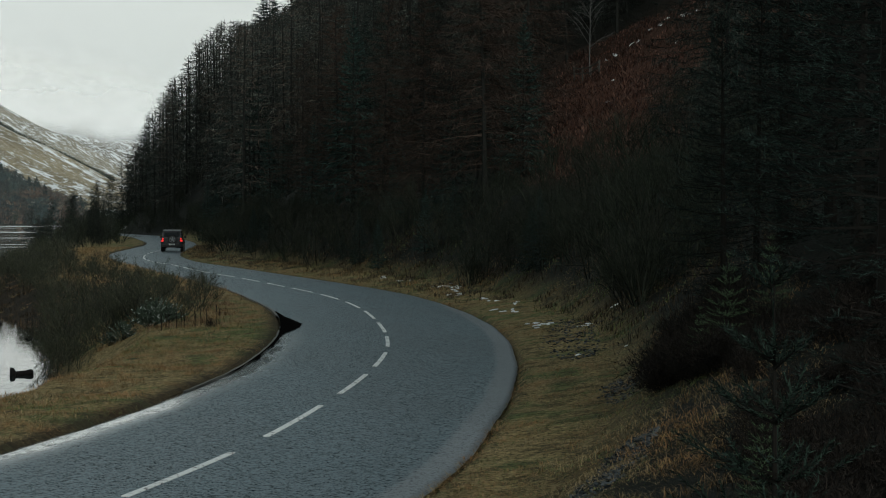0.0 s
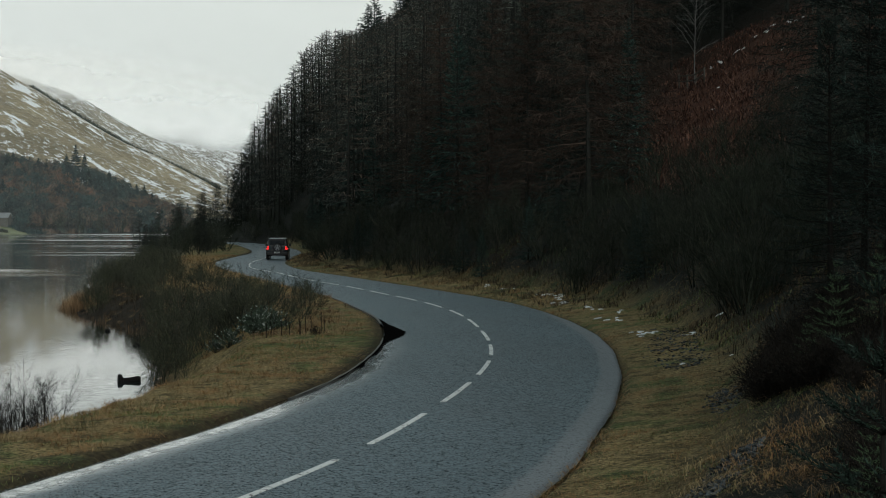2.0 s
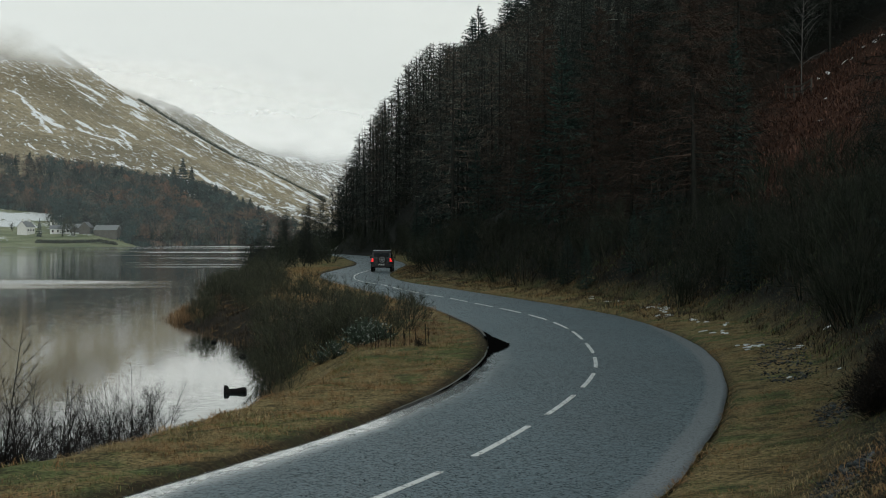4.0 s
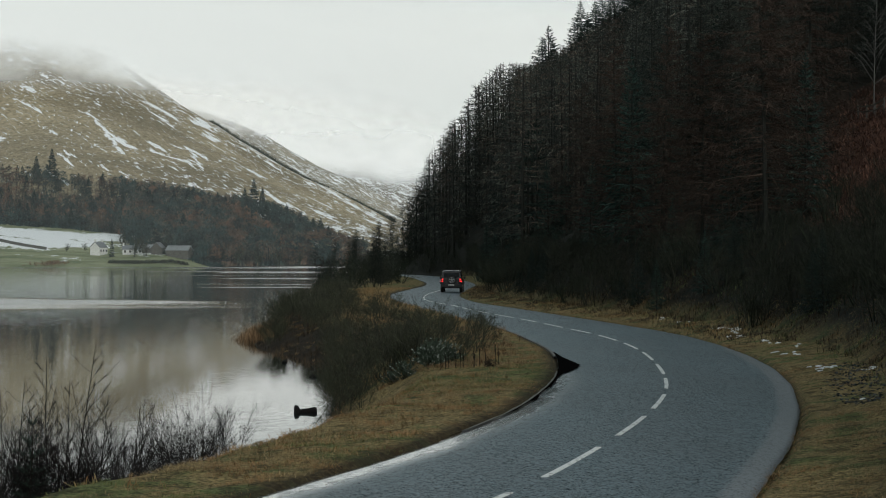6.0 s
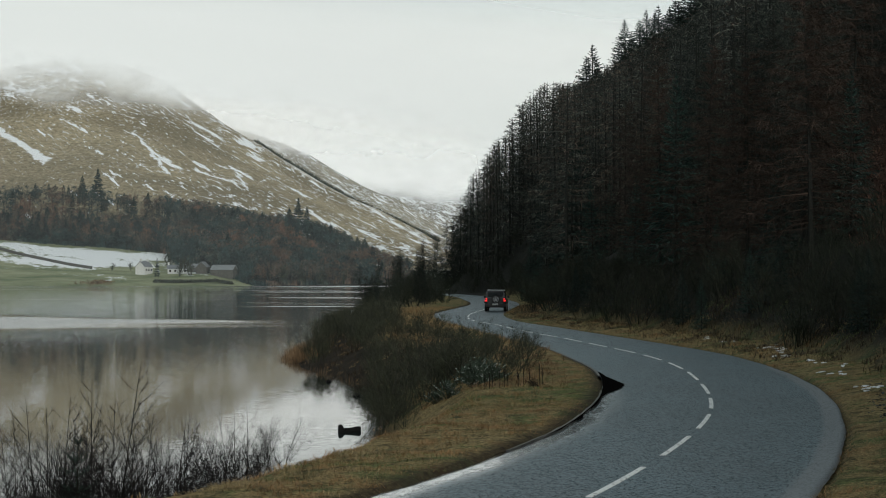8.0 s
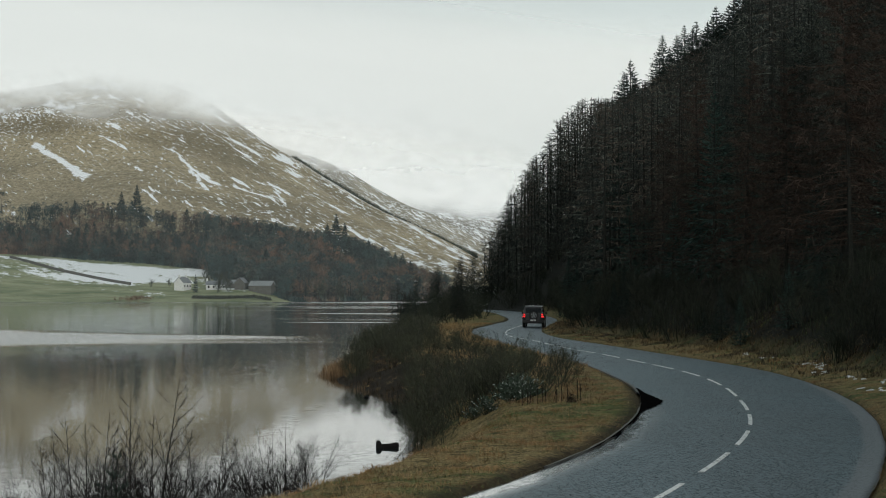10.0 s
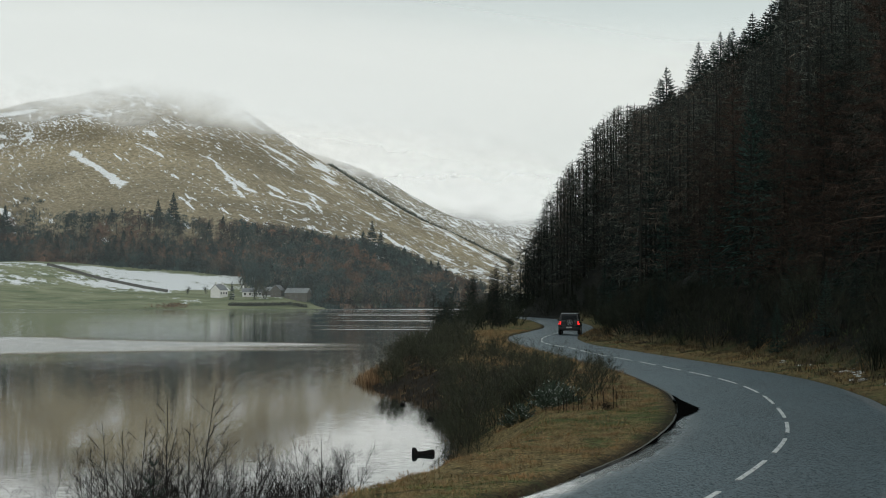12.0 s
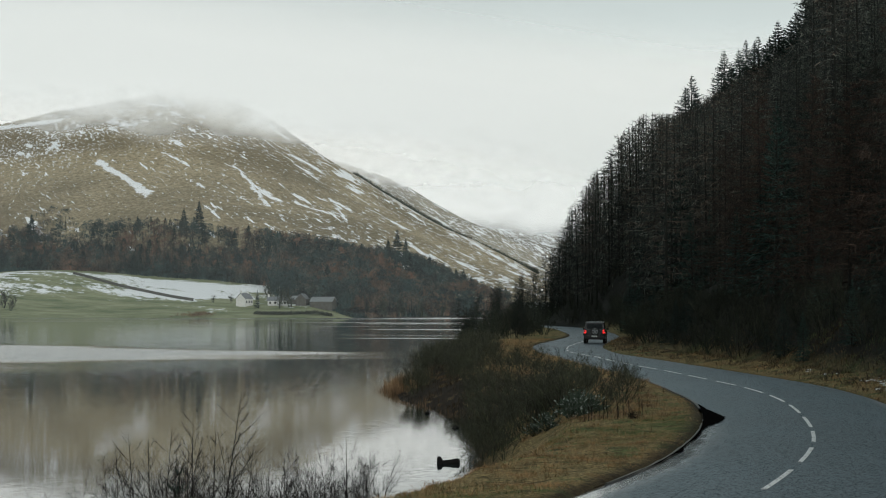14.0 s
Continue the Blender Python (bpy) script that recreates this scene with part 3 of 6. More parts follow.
def land(x, y):
    """The height of the ground."""
    x, y = np.asarray(x, float), np.asarray(y, float)
    yc = np.clip(y, -80, 460)
    xl, xr, xs = ROAD_L(yc), ROAD_R(yc), SHORE(yc)
    dl, dr = xl - x, x - xr
    width = np.maximum(xl - xs, 1.0)
    u = np.clip(dl / width, 0, 4)
    brink, wet = np.interp(y, [25, 40, 50, 60], [0.45, 0.50, 0.56, 0.58]), np.interp(y, [30, 48, 60], [0.82, 0.88, 1.0])
    left = 0.012 + 0.075 * np.clip(dl / 0.5, 0, 1) - 0.25 * u - 1.42 * np.clip((u - brink) / (wet - brink), 0, 1) ** 1.15 - 0.5 * np.clip((u - 1) * width, 0, 6)
    left = left + 0.05 * wobble(x, y, 0.9) * np.clip(dl, 0, 1)
    d = dr - foot(y)
    flat = np.exp(-((y - 100) / 32.0) ** 2)
    steep = 0.42 * np.clip((y - 165) / 110, 0, 1)
    k1, k2 = 0.70 + steep - 0.12 * flat, 0.72 + steep - 0.38 * flat
    up = np.where(d < 16, k1 * np.clip(d, 0, 16), k1 * 16 + k2 * (d - 16))
    up = np.minimum(up, 130 + 0.05 * (up - 130))
    near = np.clip((36 - y) / 21, 0, 1)
    up = up * (1 - 0.74 * near) + 0.25 * wobble(x, y, 0.25, 2) * np.clip(d / 3, 0, 1) * np.clip(1 + d / 30, 1, 4)
    right = 0.01 + 0.19 * np.clip(dr / 1.5, 0, 1) + 0.10 * np.clip(dr - 1.5, 0, 3) + up + 0.04 * wobble(x, y, 1.1, 1) * np.clip(dr, 0, 1)
    z = np.where(dl > 0, left, np.where(dr > 0, right, -0.12))
    # under the camera the bank is trodden flat
    r = np.hypot(x, y)
    z = np.where(r < 9, z * np.clip((r - 3) / 6, 0, 1) + 1.35 * np.clip((9 - r) / 6, 0, 1), z)
    # the far side of the loch
    rise = np.interp(x, [-700, -300, -140, -90, -40, 40], [1.0, 1.0, 0.9, 0.3, 0.05, 0.02])
    yy = y - np.interp(x, [-700, -330, -140, -60, 0], [940, 965, 975, 1150, 1250])
    far = np.where(yy < 0, LOCH_Z + 0.02 * yy, LOCH_Z + 0.6 * np.clip(yy / 12, 0, 1) + (0.135 * np.clip(yy, 0, 130) + 0.125 * np.clip(yy - 130, 0, 400)) * rise)
    far = far + 7.5 * np.exp(-((x + 330) / 60) ** 2 - ((yy - 130) / 80) ** 2)
    far = np.maximum(far, -6.0)
    return np.where((y > 460) & (x < 400), np.maximum(far, np.where(dl > 0, -6, z * np.clip((900 - y) / 300, 0, 1))), np.maximum(z, -6.0))


def axis(stops):
    out = []
    for a, b, step in stops:
        out += list(np.arange(a, b, step))
    return np.array(out + [stops[-1][1]])


def build_ground():
    out = axis([(0, 2, 0.2), (2, 14, 0.4), (14, 30, 1.0), (30, 100, 3.5), (100, 640, 14), (640, 1500, 60), (1500, 4500, 300)])
    ys = axis([(-4500, -500, 500), (-500, -60, 30), (-60, 15, 2.5), (15, 130, 0.6), (130, 260, 1.6), (260, 460, 5), (460, 900, 25), (900, 1500, 10), (1500, 4700, 200)])
    yc = np.clip(ys, -80, 460)
    xl, xr = ROAD_L(yc), ROAD_R(yc)
    gx = np.concatenate([xl[:, None] - out[::-1][None, :], (xl + 0.12)[:, None], ((xl + xr) / 2)[:, None], (xr - 0.12)[:, None], xr[:, None] + out[None, :]], 1)
    gy = np.repeat(ys[:, None], gx.shape[1], 1)
    gz = land(gx, gy)
    n, m = gx.shape
    idx = np.arange(n * m).reshape(n, m)
    quads = np.stack([idx[:-1, :-1], idx[:-1, 1:], idx[1:, 1:], idx[1:, :-1]], -1).reshape(-1, 4)
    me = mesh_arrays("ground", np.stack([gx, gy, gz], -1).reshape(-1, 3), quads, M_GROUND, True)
    dr = gx - ROAD_R(gy)
    d = dr - foot(gy)
    # where the ground takes the shade-darkened leaf colour
    shaded_litter = np.maximum(np.clip((d + 0.6) / 1.6, 0, 1), np.clip((gy - 300) / 20, 0, 1)) * (gy < 900)
    brack = np.exp(-((gy - 98) / 25.0) ** 4) * np.clip((d - 6 - 0.3 * np.maximum(0, gy - 88)) / 4, 0, 1) * np.clip((48 - d) / 6, 0, 1)
    dl = ROAD_L(gy) - gx
    width = np.maximum(ROAD_L(gy) - SHORE(gy), 1)
    peat = np.clip((dl / width - np.where(gy > 66, 0.45, 0.8)) / 0.25, 0, 1) * (gy < 460)
    edge = np.maximum(0.85 * np.exp(-(dl / 0.42) ** 4), 0.55 * np.exp(-(dr / 0.2) ** 2))
    peat = np.maximum(peat, edge * (gy < 460))
    run = gx / np.maximum(gy, 1.0)
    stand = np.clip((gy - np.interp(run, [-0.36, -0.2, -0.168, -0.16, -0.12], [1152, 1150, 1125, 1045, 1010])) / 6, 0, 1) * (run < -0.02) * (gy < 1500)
    point_attr(me, "shaded_litter", np.maximum(np.maximum(shaded_litter, stand), np.exp(-((np.hypot(gx, gy)) / 22.0) ** 6) * (dr > 1.8) * (gx > 0.30 * gy)).ravel())
    point_attr(me, "bracken", brack.ravel())
    strand = gy - np.interp(gx, [-700, -330, -140, -60, 0], [940, 965, 975, 1150, 1250])
    peat = np.maximum(peat, 0.9 * np.exp(-((strand - 8) / 11.0) ** 4) * (gy > 800))
    point_attr(me, "peat", peat.ravel())
    point_attr(me, "field", (np.clip((gy - 700) / 60, 0, 1) * (1 - stand)).ravel())
    point_attr(me, "snow", (np.clip((gy - 1015) / 45, 0, 1) * np.clip((1150 - gy) / 30, 0, 1) * np.interp(gx, [-400, -310, -290, -130, -90], [0.60, 0.56, 0.66, 0.66, 0.2])).ravel())
    tagged(new("ground", me), "grassy verge, shore and hillside ground with dead grass and shade-dark fallen leaves", "ground", kind="structure")


def build_road():
    ys = np.concatenate([np.arange(-80, 20, 2.0), np.arange(20, 130, 0.5), np.arange(130, 420, 1.5)])
    cols = np.concatenate([[0, 0.005], np.linspace(0.02, 0.14, 5), np.linspace(0.2, 0.8, 9), np.linspace(0.86, 0.98, 6), [0.995, 1]])
    xl, xr = ROAD_L(ys), ROAD_R(ys)
    ragged = 0.012 * np.sin(ys * 2.1) + 0.01 * np.sin(ys * 5.3 + 1) + 0.02 * np.sin(ys * 0.7)
    xl, xr = xl + ragged, xr - 0.015 * np.sin(ys * 0.9 + 2) - 0.008 * np.sin(ys * 4.1)
    gx = xl[:, None] + (xr - xl)[:, None] * cols[None, :]
    gy = np.repeat(ys[:, None], len(cols), 1)
    gz = 0.05 * (1 - (2 * cols[None, :] - 1) ** 2) + 0 * gx - 0.05 * ((cols[None, :] < 0.001) | (cols[None, :] > 0.999))
    n, m = gx.shape
    idx = np.arange(n * m).reshape(n, m)
    quads = np.stack([idx[:-1, :-1], idx[:-1, 1:], idx[1:, 1:], idx[1:, :-1]], -1).reshape(-1, 4)
    me = mesh_arrays("road", np.stack([gx, gy, gz], -1).reshape(-1, 3), quads, M_ASPHALT, True)
    fromr = (xr[:, None] - gx)
    point_attr(me, "edge", (np.exp(-(fromr / 0.55) ** 2) * np.clip((75 - gy) / 20, 0, 1)).ravel())
    point_attr(me, "left", (np.exp(-((gx - xl[:, None]) / 0.46) ** 2) * np.clip((58 - gy) / 22, 0, 1)).ravel())
    road = tagged(new("road", me), "wet dark grey asphalt road winding along the loch", "road", kind="structure")
    # worn white dashes down the middle
    def crown(x, y):
        f = (x - ROAD_L(y)) / (ROAD_R(y) - ROAD_L(y))
        return 0.05 * (1 - (2 * f - 1) ** 2)
    marks = np.array((8.6, 14.7, 20.4, 25.7, 31.7, 37.4, 43.1, 48.6, 55.2, 61.8, 68.3, 75.0, 81.5, 88.1, 95.0, 102.2, 109.2, 115.9))
    marks = np.concatenate([marks, 122.4 + 6.4 * np.arange(21)])
    for y, after in zip(marks[:-1], marks[1:]):
        long = 0.675 * (after - y)
        pts = np.linspace(y, y + long, 9)
        s = Soup()
        x = CENTRE(pts)
        t = np.gradient(x, pts)
        nx, ny = 1 / np.hypot(1, t), -t / np.hypot(1, t)
        w = 0.047
        for i in range(9):
            for sgn in (-1, 1):
                px, py = x[i] + sgn * w * nx[i], pts[i] + sgn * w * ny[i]
                for lift in (0.012, -0.01):
                    s.v.append((px, py, float(crown(px, py)) + lift))
        for i in range(8):
            a = 4 * i
            s.f += [(a, a + 2, a + 6, a + 4), (a + 2, a + 3, a + 7, a + 6), (a + 1, a, a + 4, a + 5)]
        s.f += [(0, 1, 3, 2), (32, 34, 35, 33)]
        part("road_marking", s.mesh("road_marking", M_PAINT), None, road)


def build_loch():
    s = Soup()
    xs, ys = np.linspace(-3000, 300, 12), np.linspace(-1500, 1400, 12)
    for yv in ys:
        for xv in xs:
            s.v.append((xv, yv, LOCH_Z))
    for j in range(11):
        for i in range(11):
            a = j * 12 + i
            s.f.append((a, a + 1, a + 13, a + 12))
    tagged(new("water", s.mesh("water", M_WATER)), "still grey loch water with wind ripples and reflections", "lake", kind="structure")


def fell_height(ridge, y_ridge, y_front, z_front, rough, seed):
    """The height of a hill's slope, between its foot and its ridge line, as a function of the place."""
    rx, rz = np.array(ridge, float).T

    def height(x, y):
        x, y = np.asarray(x, float), np.asarray(y, float)
        gu, gv = x * y_ridge / y, (y - y_front) / (y_ridge - y_front)
        top = np.interp(gu, rx, rz)
        rise = np.where(gv <= 1, np.sin(np.clip(gv, 0, 1) * math.pi / 2) ** 1.15, 1 - (gv - 1) * 1.2)
        base = np.interp(gu, [rx[0], rx[-1]], [z_front, z_front * 0.3])
        bumps = np.zeros_like(gu)
        for k, (f, a) in enumerate(((0.006, 1.0), (0.014, 0.55), (0.035, 0.25), (0.09, 0.10))):
            bumps = bumps + a * (np.sin(x * f + 0.8 * y * f + seed + k) * np.cos(x * f * 0.6 - y * f * 1.1 + seed * 2 + k))
        return base + (top - base) * rise + rough * bumps * np.clip(gv * 3, 0, 1) * np.where(gv > 0.85, 0.3, 1)

    return height


def build_fell(name, label, material, ridge, y_ridge, y_front, z_front, rough, seed):
    """A hill whose ridge line and front foot are given; the slope between is gullied."""
    height = fell_height(ridge, y_ridge, y_front, z_front, rough, seed)
    u = np.linspace(ridge[0][0], ridge[-1][0], 260)
    v = np.concatenate([np.linspace(0, 1, 90), np.linspace(1.02, 1.35, 8)])
    gu, gv = np.meshgrid(u, v)
    y = y_front + (y_ridge - y_front) * gv
    x = gu * (y / y_ridge)
    z = height(x, y)
    n, m = z.shape
    idx = np.arange(n * m).reshape(n, m)
    quads = np.stack([idx[:-1, :-1], idx[:-1, 1:], idx[1:, 1:], idx[1:, :-1]], -1).reshape(-1, 4)
    me = mesh_arrays(name, np.stack([x, y, z], -1).reshape(-1, 3), quads, material, True)
    tagged(new(name, me), label, "hill", kind="structure")
    return height


def build_cloud(name, label, material, y, x0, x1, z0, z1):
    s = Soup()
    n = 24
    for i in range(n + 1):
        f = i / n
        xx = x0 + (x1 - x0) * f
        yy = y - 30 * math.sin(f * math.pi)
        s.v += [(xx, yy, z0), (xx, yy + 40, z1)]
    for i in range(n):
        s.f.append((2 * i, 2 * i + 2, 2 * i + 3, 2 * i + 1))
    ob = tagged(new(name, s.mesh(name, material)), label, "cloud", kind="structure")
    ob.visible_shadow = False


build_ground()
build_road()
build_loch()
MAIN_HILL = build_fell("hill_main", "grassy brown fell streaked with snow, its top in cloud", M_FELL,
           [(-1700, 120), (-1100, 168), (-800, 178), (-621, 200), (-558, 213), (-507, 221), (-444, 226), (-400, 225), (-375, 220), (-343, 207), (-306, 185), (-269, 163), (-231, 142), (-206, 126), (-169, 104.5), (-132, 84.5), (-89, 64), (-46, 43), (-10, 27), (40, 14), (120, 4)], 2000, 1200, 22, 7, 1.0)
build_fell("hill_middle", "heathery fell with snow in its gullies", M_FELL2,
           [(-900, 250), (-497, 258), (-329, 212), (-279, 197), (-245, 183), (-204, 158), (-162, 135), (-121, 113), (-79, 89), (-38, 64), (60, 36), (220, 20)], 2700, 2050, 5, 12, 4.0)
build_fell("hill_far", "snow-covered fell fading into mist", M_FELL3,
           [(-2600, 330), (-1400, 330), (-700, 300), (-354, 280), (-237, 265), (-121, 250), (-5, 235), (120, 220), (400, 190)], 3800, 2900, 10, 18, 7.0)
build_cloud("cloud_low", "low cloud hanging over the fell tops", M_CLOUD, 1140, -900, 400, 15, 230)
build_cloud("cloud_middle", "low cloud behind the shoulder of the fell", M_CLOUD1, 2045, -1500, 500, 60, 380)
build_cloud("cloud_far", "pale mist filling the valley head", M_CLOUD2, 2860, -2200, 900, 10, 600)
# see-through sheet added to stand in for aerial haze
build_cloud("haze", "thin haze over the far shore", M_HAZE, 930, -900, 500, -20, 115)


# ---- trees and shrubs ----
def unit(az_, el_):
    return np.array((math.cos(az_) * math.cos(el_), math.sin(az_) * math.cos(el_), math.sin(el_)))


def larch(rng, h, branches, twigs, tw=0.03, thin=False):
    """Trunk and bare crown of a larch, base at the origin."""
    trunk, crown = Soup(), Soup()
    lean = np.array((rng.uniform(-0.02, 0.02), rng.uniform(-0.02, 0.02), 1.0))
    line = [lean * h * t + np.array((0.06 * math.sin(3 * t + h), 0.05 * math.sin(4 * t), 0)) - np.array((0, 0, 0.6 * (t == 0))) for t in np.linspace(0, 1, 7)]
    trunk.tube(line, [0.0085 * h * (1 - 0.93 * t) + 0.008 for t in np.linspace(0, 1, 7)], 6)
    for i in range(branches):
        t = 0.10 + 0.88 * (i + rng.random()) / branches
        p = lean * h * t
        a = rng.uniform(0, 2 * math.pi)
        length = (0.40 + 0.235 * h * (1 - t) ** 0.75) * rng.uniform(0.5, 1.15)
        dead = t < 0.35
        droop = rng.uniform(-0.45, 0.05) if not dead else rng.uniform(-0.55, -0.1)
        pts, q, e = [p], p.copy(), 0.25 * (t > 0.7) + droop * 0.3
        for k in range(3):
            q = q + unit(a + rng.uniform(-0.2, 0.2), e) * length / 3
            e += droop * 0.6 if k < 1 else 0.28
            pts.append(q)
        if thin:
            for k in range(2):
                crown.blade(pts[k], pts[k + 2] - pts[k], float(np.linalg.norm(pts[k + 2] - pts[k])), 0.035, unit(rng.uniform(0, 6.28), 1.2))
        else:
            crown.tube(pts, [0.012 + 0.0008 * h, 0.011, 0.008, 0.004], 3)
        for k in range(twigs if not dead else twigs * 2 // 3):
            f = 0.12 + 0.88 * rng.random()
            seg = min(int(f * 3), 2)
            b = pts[seg] + (pts[seg + 1] - pts[seg]) * (f * 3 - seg)
            sa = a + rng.choice((-1, 1)) * rng.uniform(0.3, 1.4)
            crown.blade(b, unit(sa, rng.uniform(-1.2, 0.45)), length * rng.uniform(0.12, 0.32), tw * rng.uniform(0.7, 1.3), unit(rng.uniform(0, 6.28), rng.uniform(-1, 1)))
    return trunk, crown


def spruce(rng, h, whorl, per, sprigs, width=0.10, spread=0.20, open_=0.06, thin=False):
    """Trunk and needled crown of a spruce."""
    trunk, crown = Soup(), Soup()
    trunk.tube([np.array((0, 0, z)) for z in (-0.6, h * 0.4, h * 0.99)], [0.012 * h + 0.015, 0.008 * h + 0.01, 0.006], 6)
    z = h * open_
    while z < h * 0.985:
        t = z / h
        n = per if t < 0.85 else max(3, per - 2)
        a0 = rng.uniform(0, 6.28)
        for k in range(n):
            a = a0 + 2 * math.pi * (k + rng.uniform(-0.25, 0.25)) / n
            length = (0.06 + h * spread * (1 - t) ** 0.92) * rng.uniform(0.62, 1.2)
            e = -0.25 + 0.95 * t ** 1.5 + rng.uniform(-0.12, 0.12)
            p = np.array((0, 0, z + rng.uniform(-0.1, 0.1) * whorl))
            pts = [p, p + unit(a, e) * length * 0.55]
            pts.append(pts[1] + unit(a, e + 0.22) * length * 0.45)
            if not thin:
                crown.tube(pts, [0.014 + 0.003 * length, 0.011, 0.004], 3)
            side = np.cross(unit(a, e), (0, 0, 1.0))
            side /= np.linalg.norm(side)
            for j in range(sprigs):
                f = 0.15 + 0.85 * (j + rng.random() * 0.7) / sprigs
                b = pts[0] + (pts[1] - pts[0]) * (f / 0.55) if f < 0.55 else pts[1] + (pts[2] - pts[1]) * ((f - 0.55) / 0.45)
                sg = 1 if j % 2 else -1
                d = unit(a + sg * rng.uniform(0.35, 0.95), e + rng.uniform(-0.35, 0.25))
                thick = width * (1.1 - 0.72 * t)
                ln = length * (0.42 - 0.24 * f) * rng.uniform(0.7, 1.3) + thick * 0.8
                sd = np.cross(d, (0, 0, 1.0))
                sd /= np.linalg.norm(sd) + 1e-9
                tilt = rng.uniform(-0.7, 0.7)
                up = np.cross(sd, d)
                crown.leaf(b, d, ln, thick * rng.uniform(0.8, 1.3), sd * math.cos(tilt) + up * math.sin(tilt))
                if j % 2:
                    crown.leaf(b, unit(a + sg * rng.uniform(0.2, 0.9), e - rng.uniform(0.3, 0.8)), ln * 0.7, thick, up)
            tip = unit(a, e + 0.25)
            crown.leaf(pts[2] - tip * thick, tip, thick * 2.6, thick * 0.9, side)
        z += whorl * rng.uniform(0.8, 1.2) * (1.15 - 0.5 * t)
    crown.leaf(np.array((0, 0, h * 0.95)), np.array((0, 0, 1.0)), h * 0.05 + 0.3, 0.07, np.array((1.0, 0, 0)))
    crown.leaf(np.array((0, 0, h * 0.95)), np.array((0, 0, 1.0)), h * 0.05 + 0.3, 0.07, np.array((0, 1.0, 0)))
    return trunk, crown


def sitka(rng, h, whorl, per, spread, leaf=1.0):
    """A spruce seen close: boughs, side shoots and short needled tips."""
    trunk, crown, tips = Soup(), Soup(), Soup()
    trunk.tube([np.array((0, 0, z)) for z in (-0.6, h * 0.4, h * 0.99)], [0.012 * h + 0.015, 0.008 * h + 0.01, 0.006], 7)
    z = h * 0.06
    while z < h * 0.98:
        t = z / h
        a0 = rng.uniform(0, 6.28)
        for k in range(per):
            a = a0 + 2 * math.pi * (k + rng.uniform(-0.3, 0.3)) / per
            length = (0.12 + h * spread * (1 - t) ** 0.8) * rng.uniform(0.7, 1.15)
            e = -0.2 + 0.9 * t ** 1.4 + rng.uniform(-0.15, 0.15)
            p = np.array((0, 0, z + rng.uniform(-0.4, 0.4) * whorl))
            q = p + unit(a, e) * length * 0.6
            w = q + unit(a, e + 0.3) * length * 0.4
            trunk.tube([p, q, w], [0.012 + 0.004 * length, 0.01, 0.004], 3)
            n = int(4 + length * 5.0)
            for j in range(n):
                f = 0.18 + 0.82 * (j + rng.random()) / n
                b = p + (q - p) * (f / 0.6) if f < 0.6 else q + (w - q) * ((f - 0.6) / 0.4)
                sa = a + (1 if j % 2 else -1) * rng.uniform(0.5, 1.0)
                se = e + rng.uniform(-0.25, 0.40)
                sl = length * (0.40 - 0.28 * f) * rng.uniform(0.7, 1.3) + 0.06
                d = unit(sa, se)
                m = 3 + int(sl * 11 / leaf)
                for i in range(m):
                    c = b + d * sl * (i + rng.random()) / m
                    outer = i >= m - 2 and f > 0.6
                    dd = unit(sa + (1 if i % 2 else -1) * rng.uniform(0.1, 0.8), se + (rng.uniform(0.1, 0.8) if outer else rng.uniform(-0.2, 0.55)))
                    sd = np.cross(dd, rng.normal(0, 1, 3))
                    if outer:
                        tips.brush(c, dd, max(0.10, leaf * 0.3) * rng.uniform(0.7, 1.3), 0.016 + 0.024 * leaf, 14, rng)
                    else:
                        crown.leaf(c, dd, leaf * rng.uniform(0.10, 0.19), leaf * rng.uniform(0.024, 0.038), sd / np.linalg.norm(sd))
                trunk.blade(b, d, sl, 0.012)
        z += whorl * rng.uniform(0.8, 1.2) * (1.15 - 0.5 * t)
    for side in ((1.0, 0, 0), (0, 1.0, 0)):
        tips.leaf(np.array((0, 0, h * 0.95)), np.array((0, 0, 1.0)), h * 0.03 + 0.2, 0.04, np.array(side))
    return trunk, crown, tips


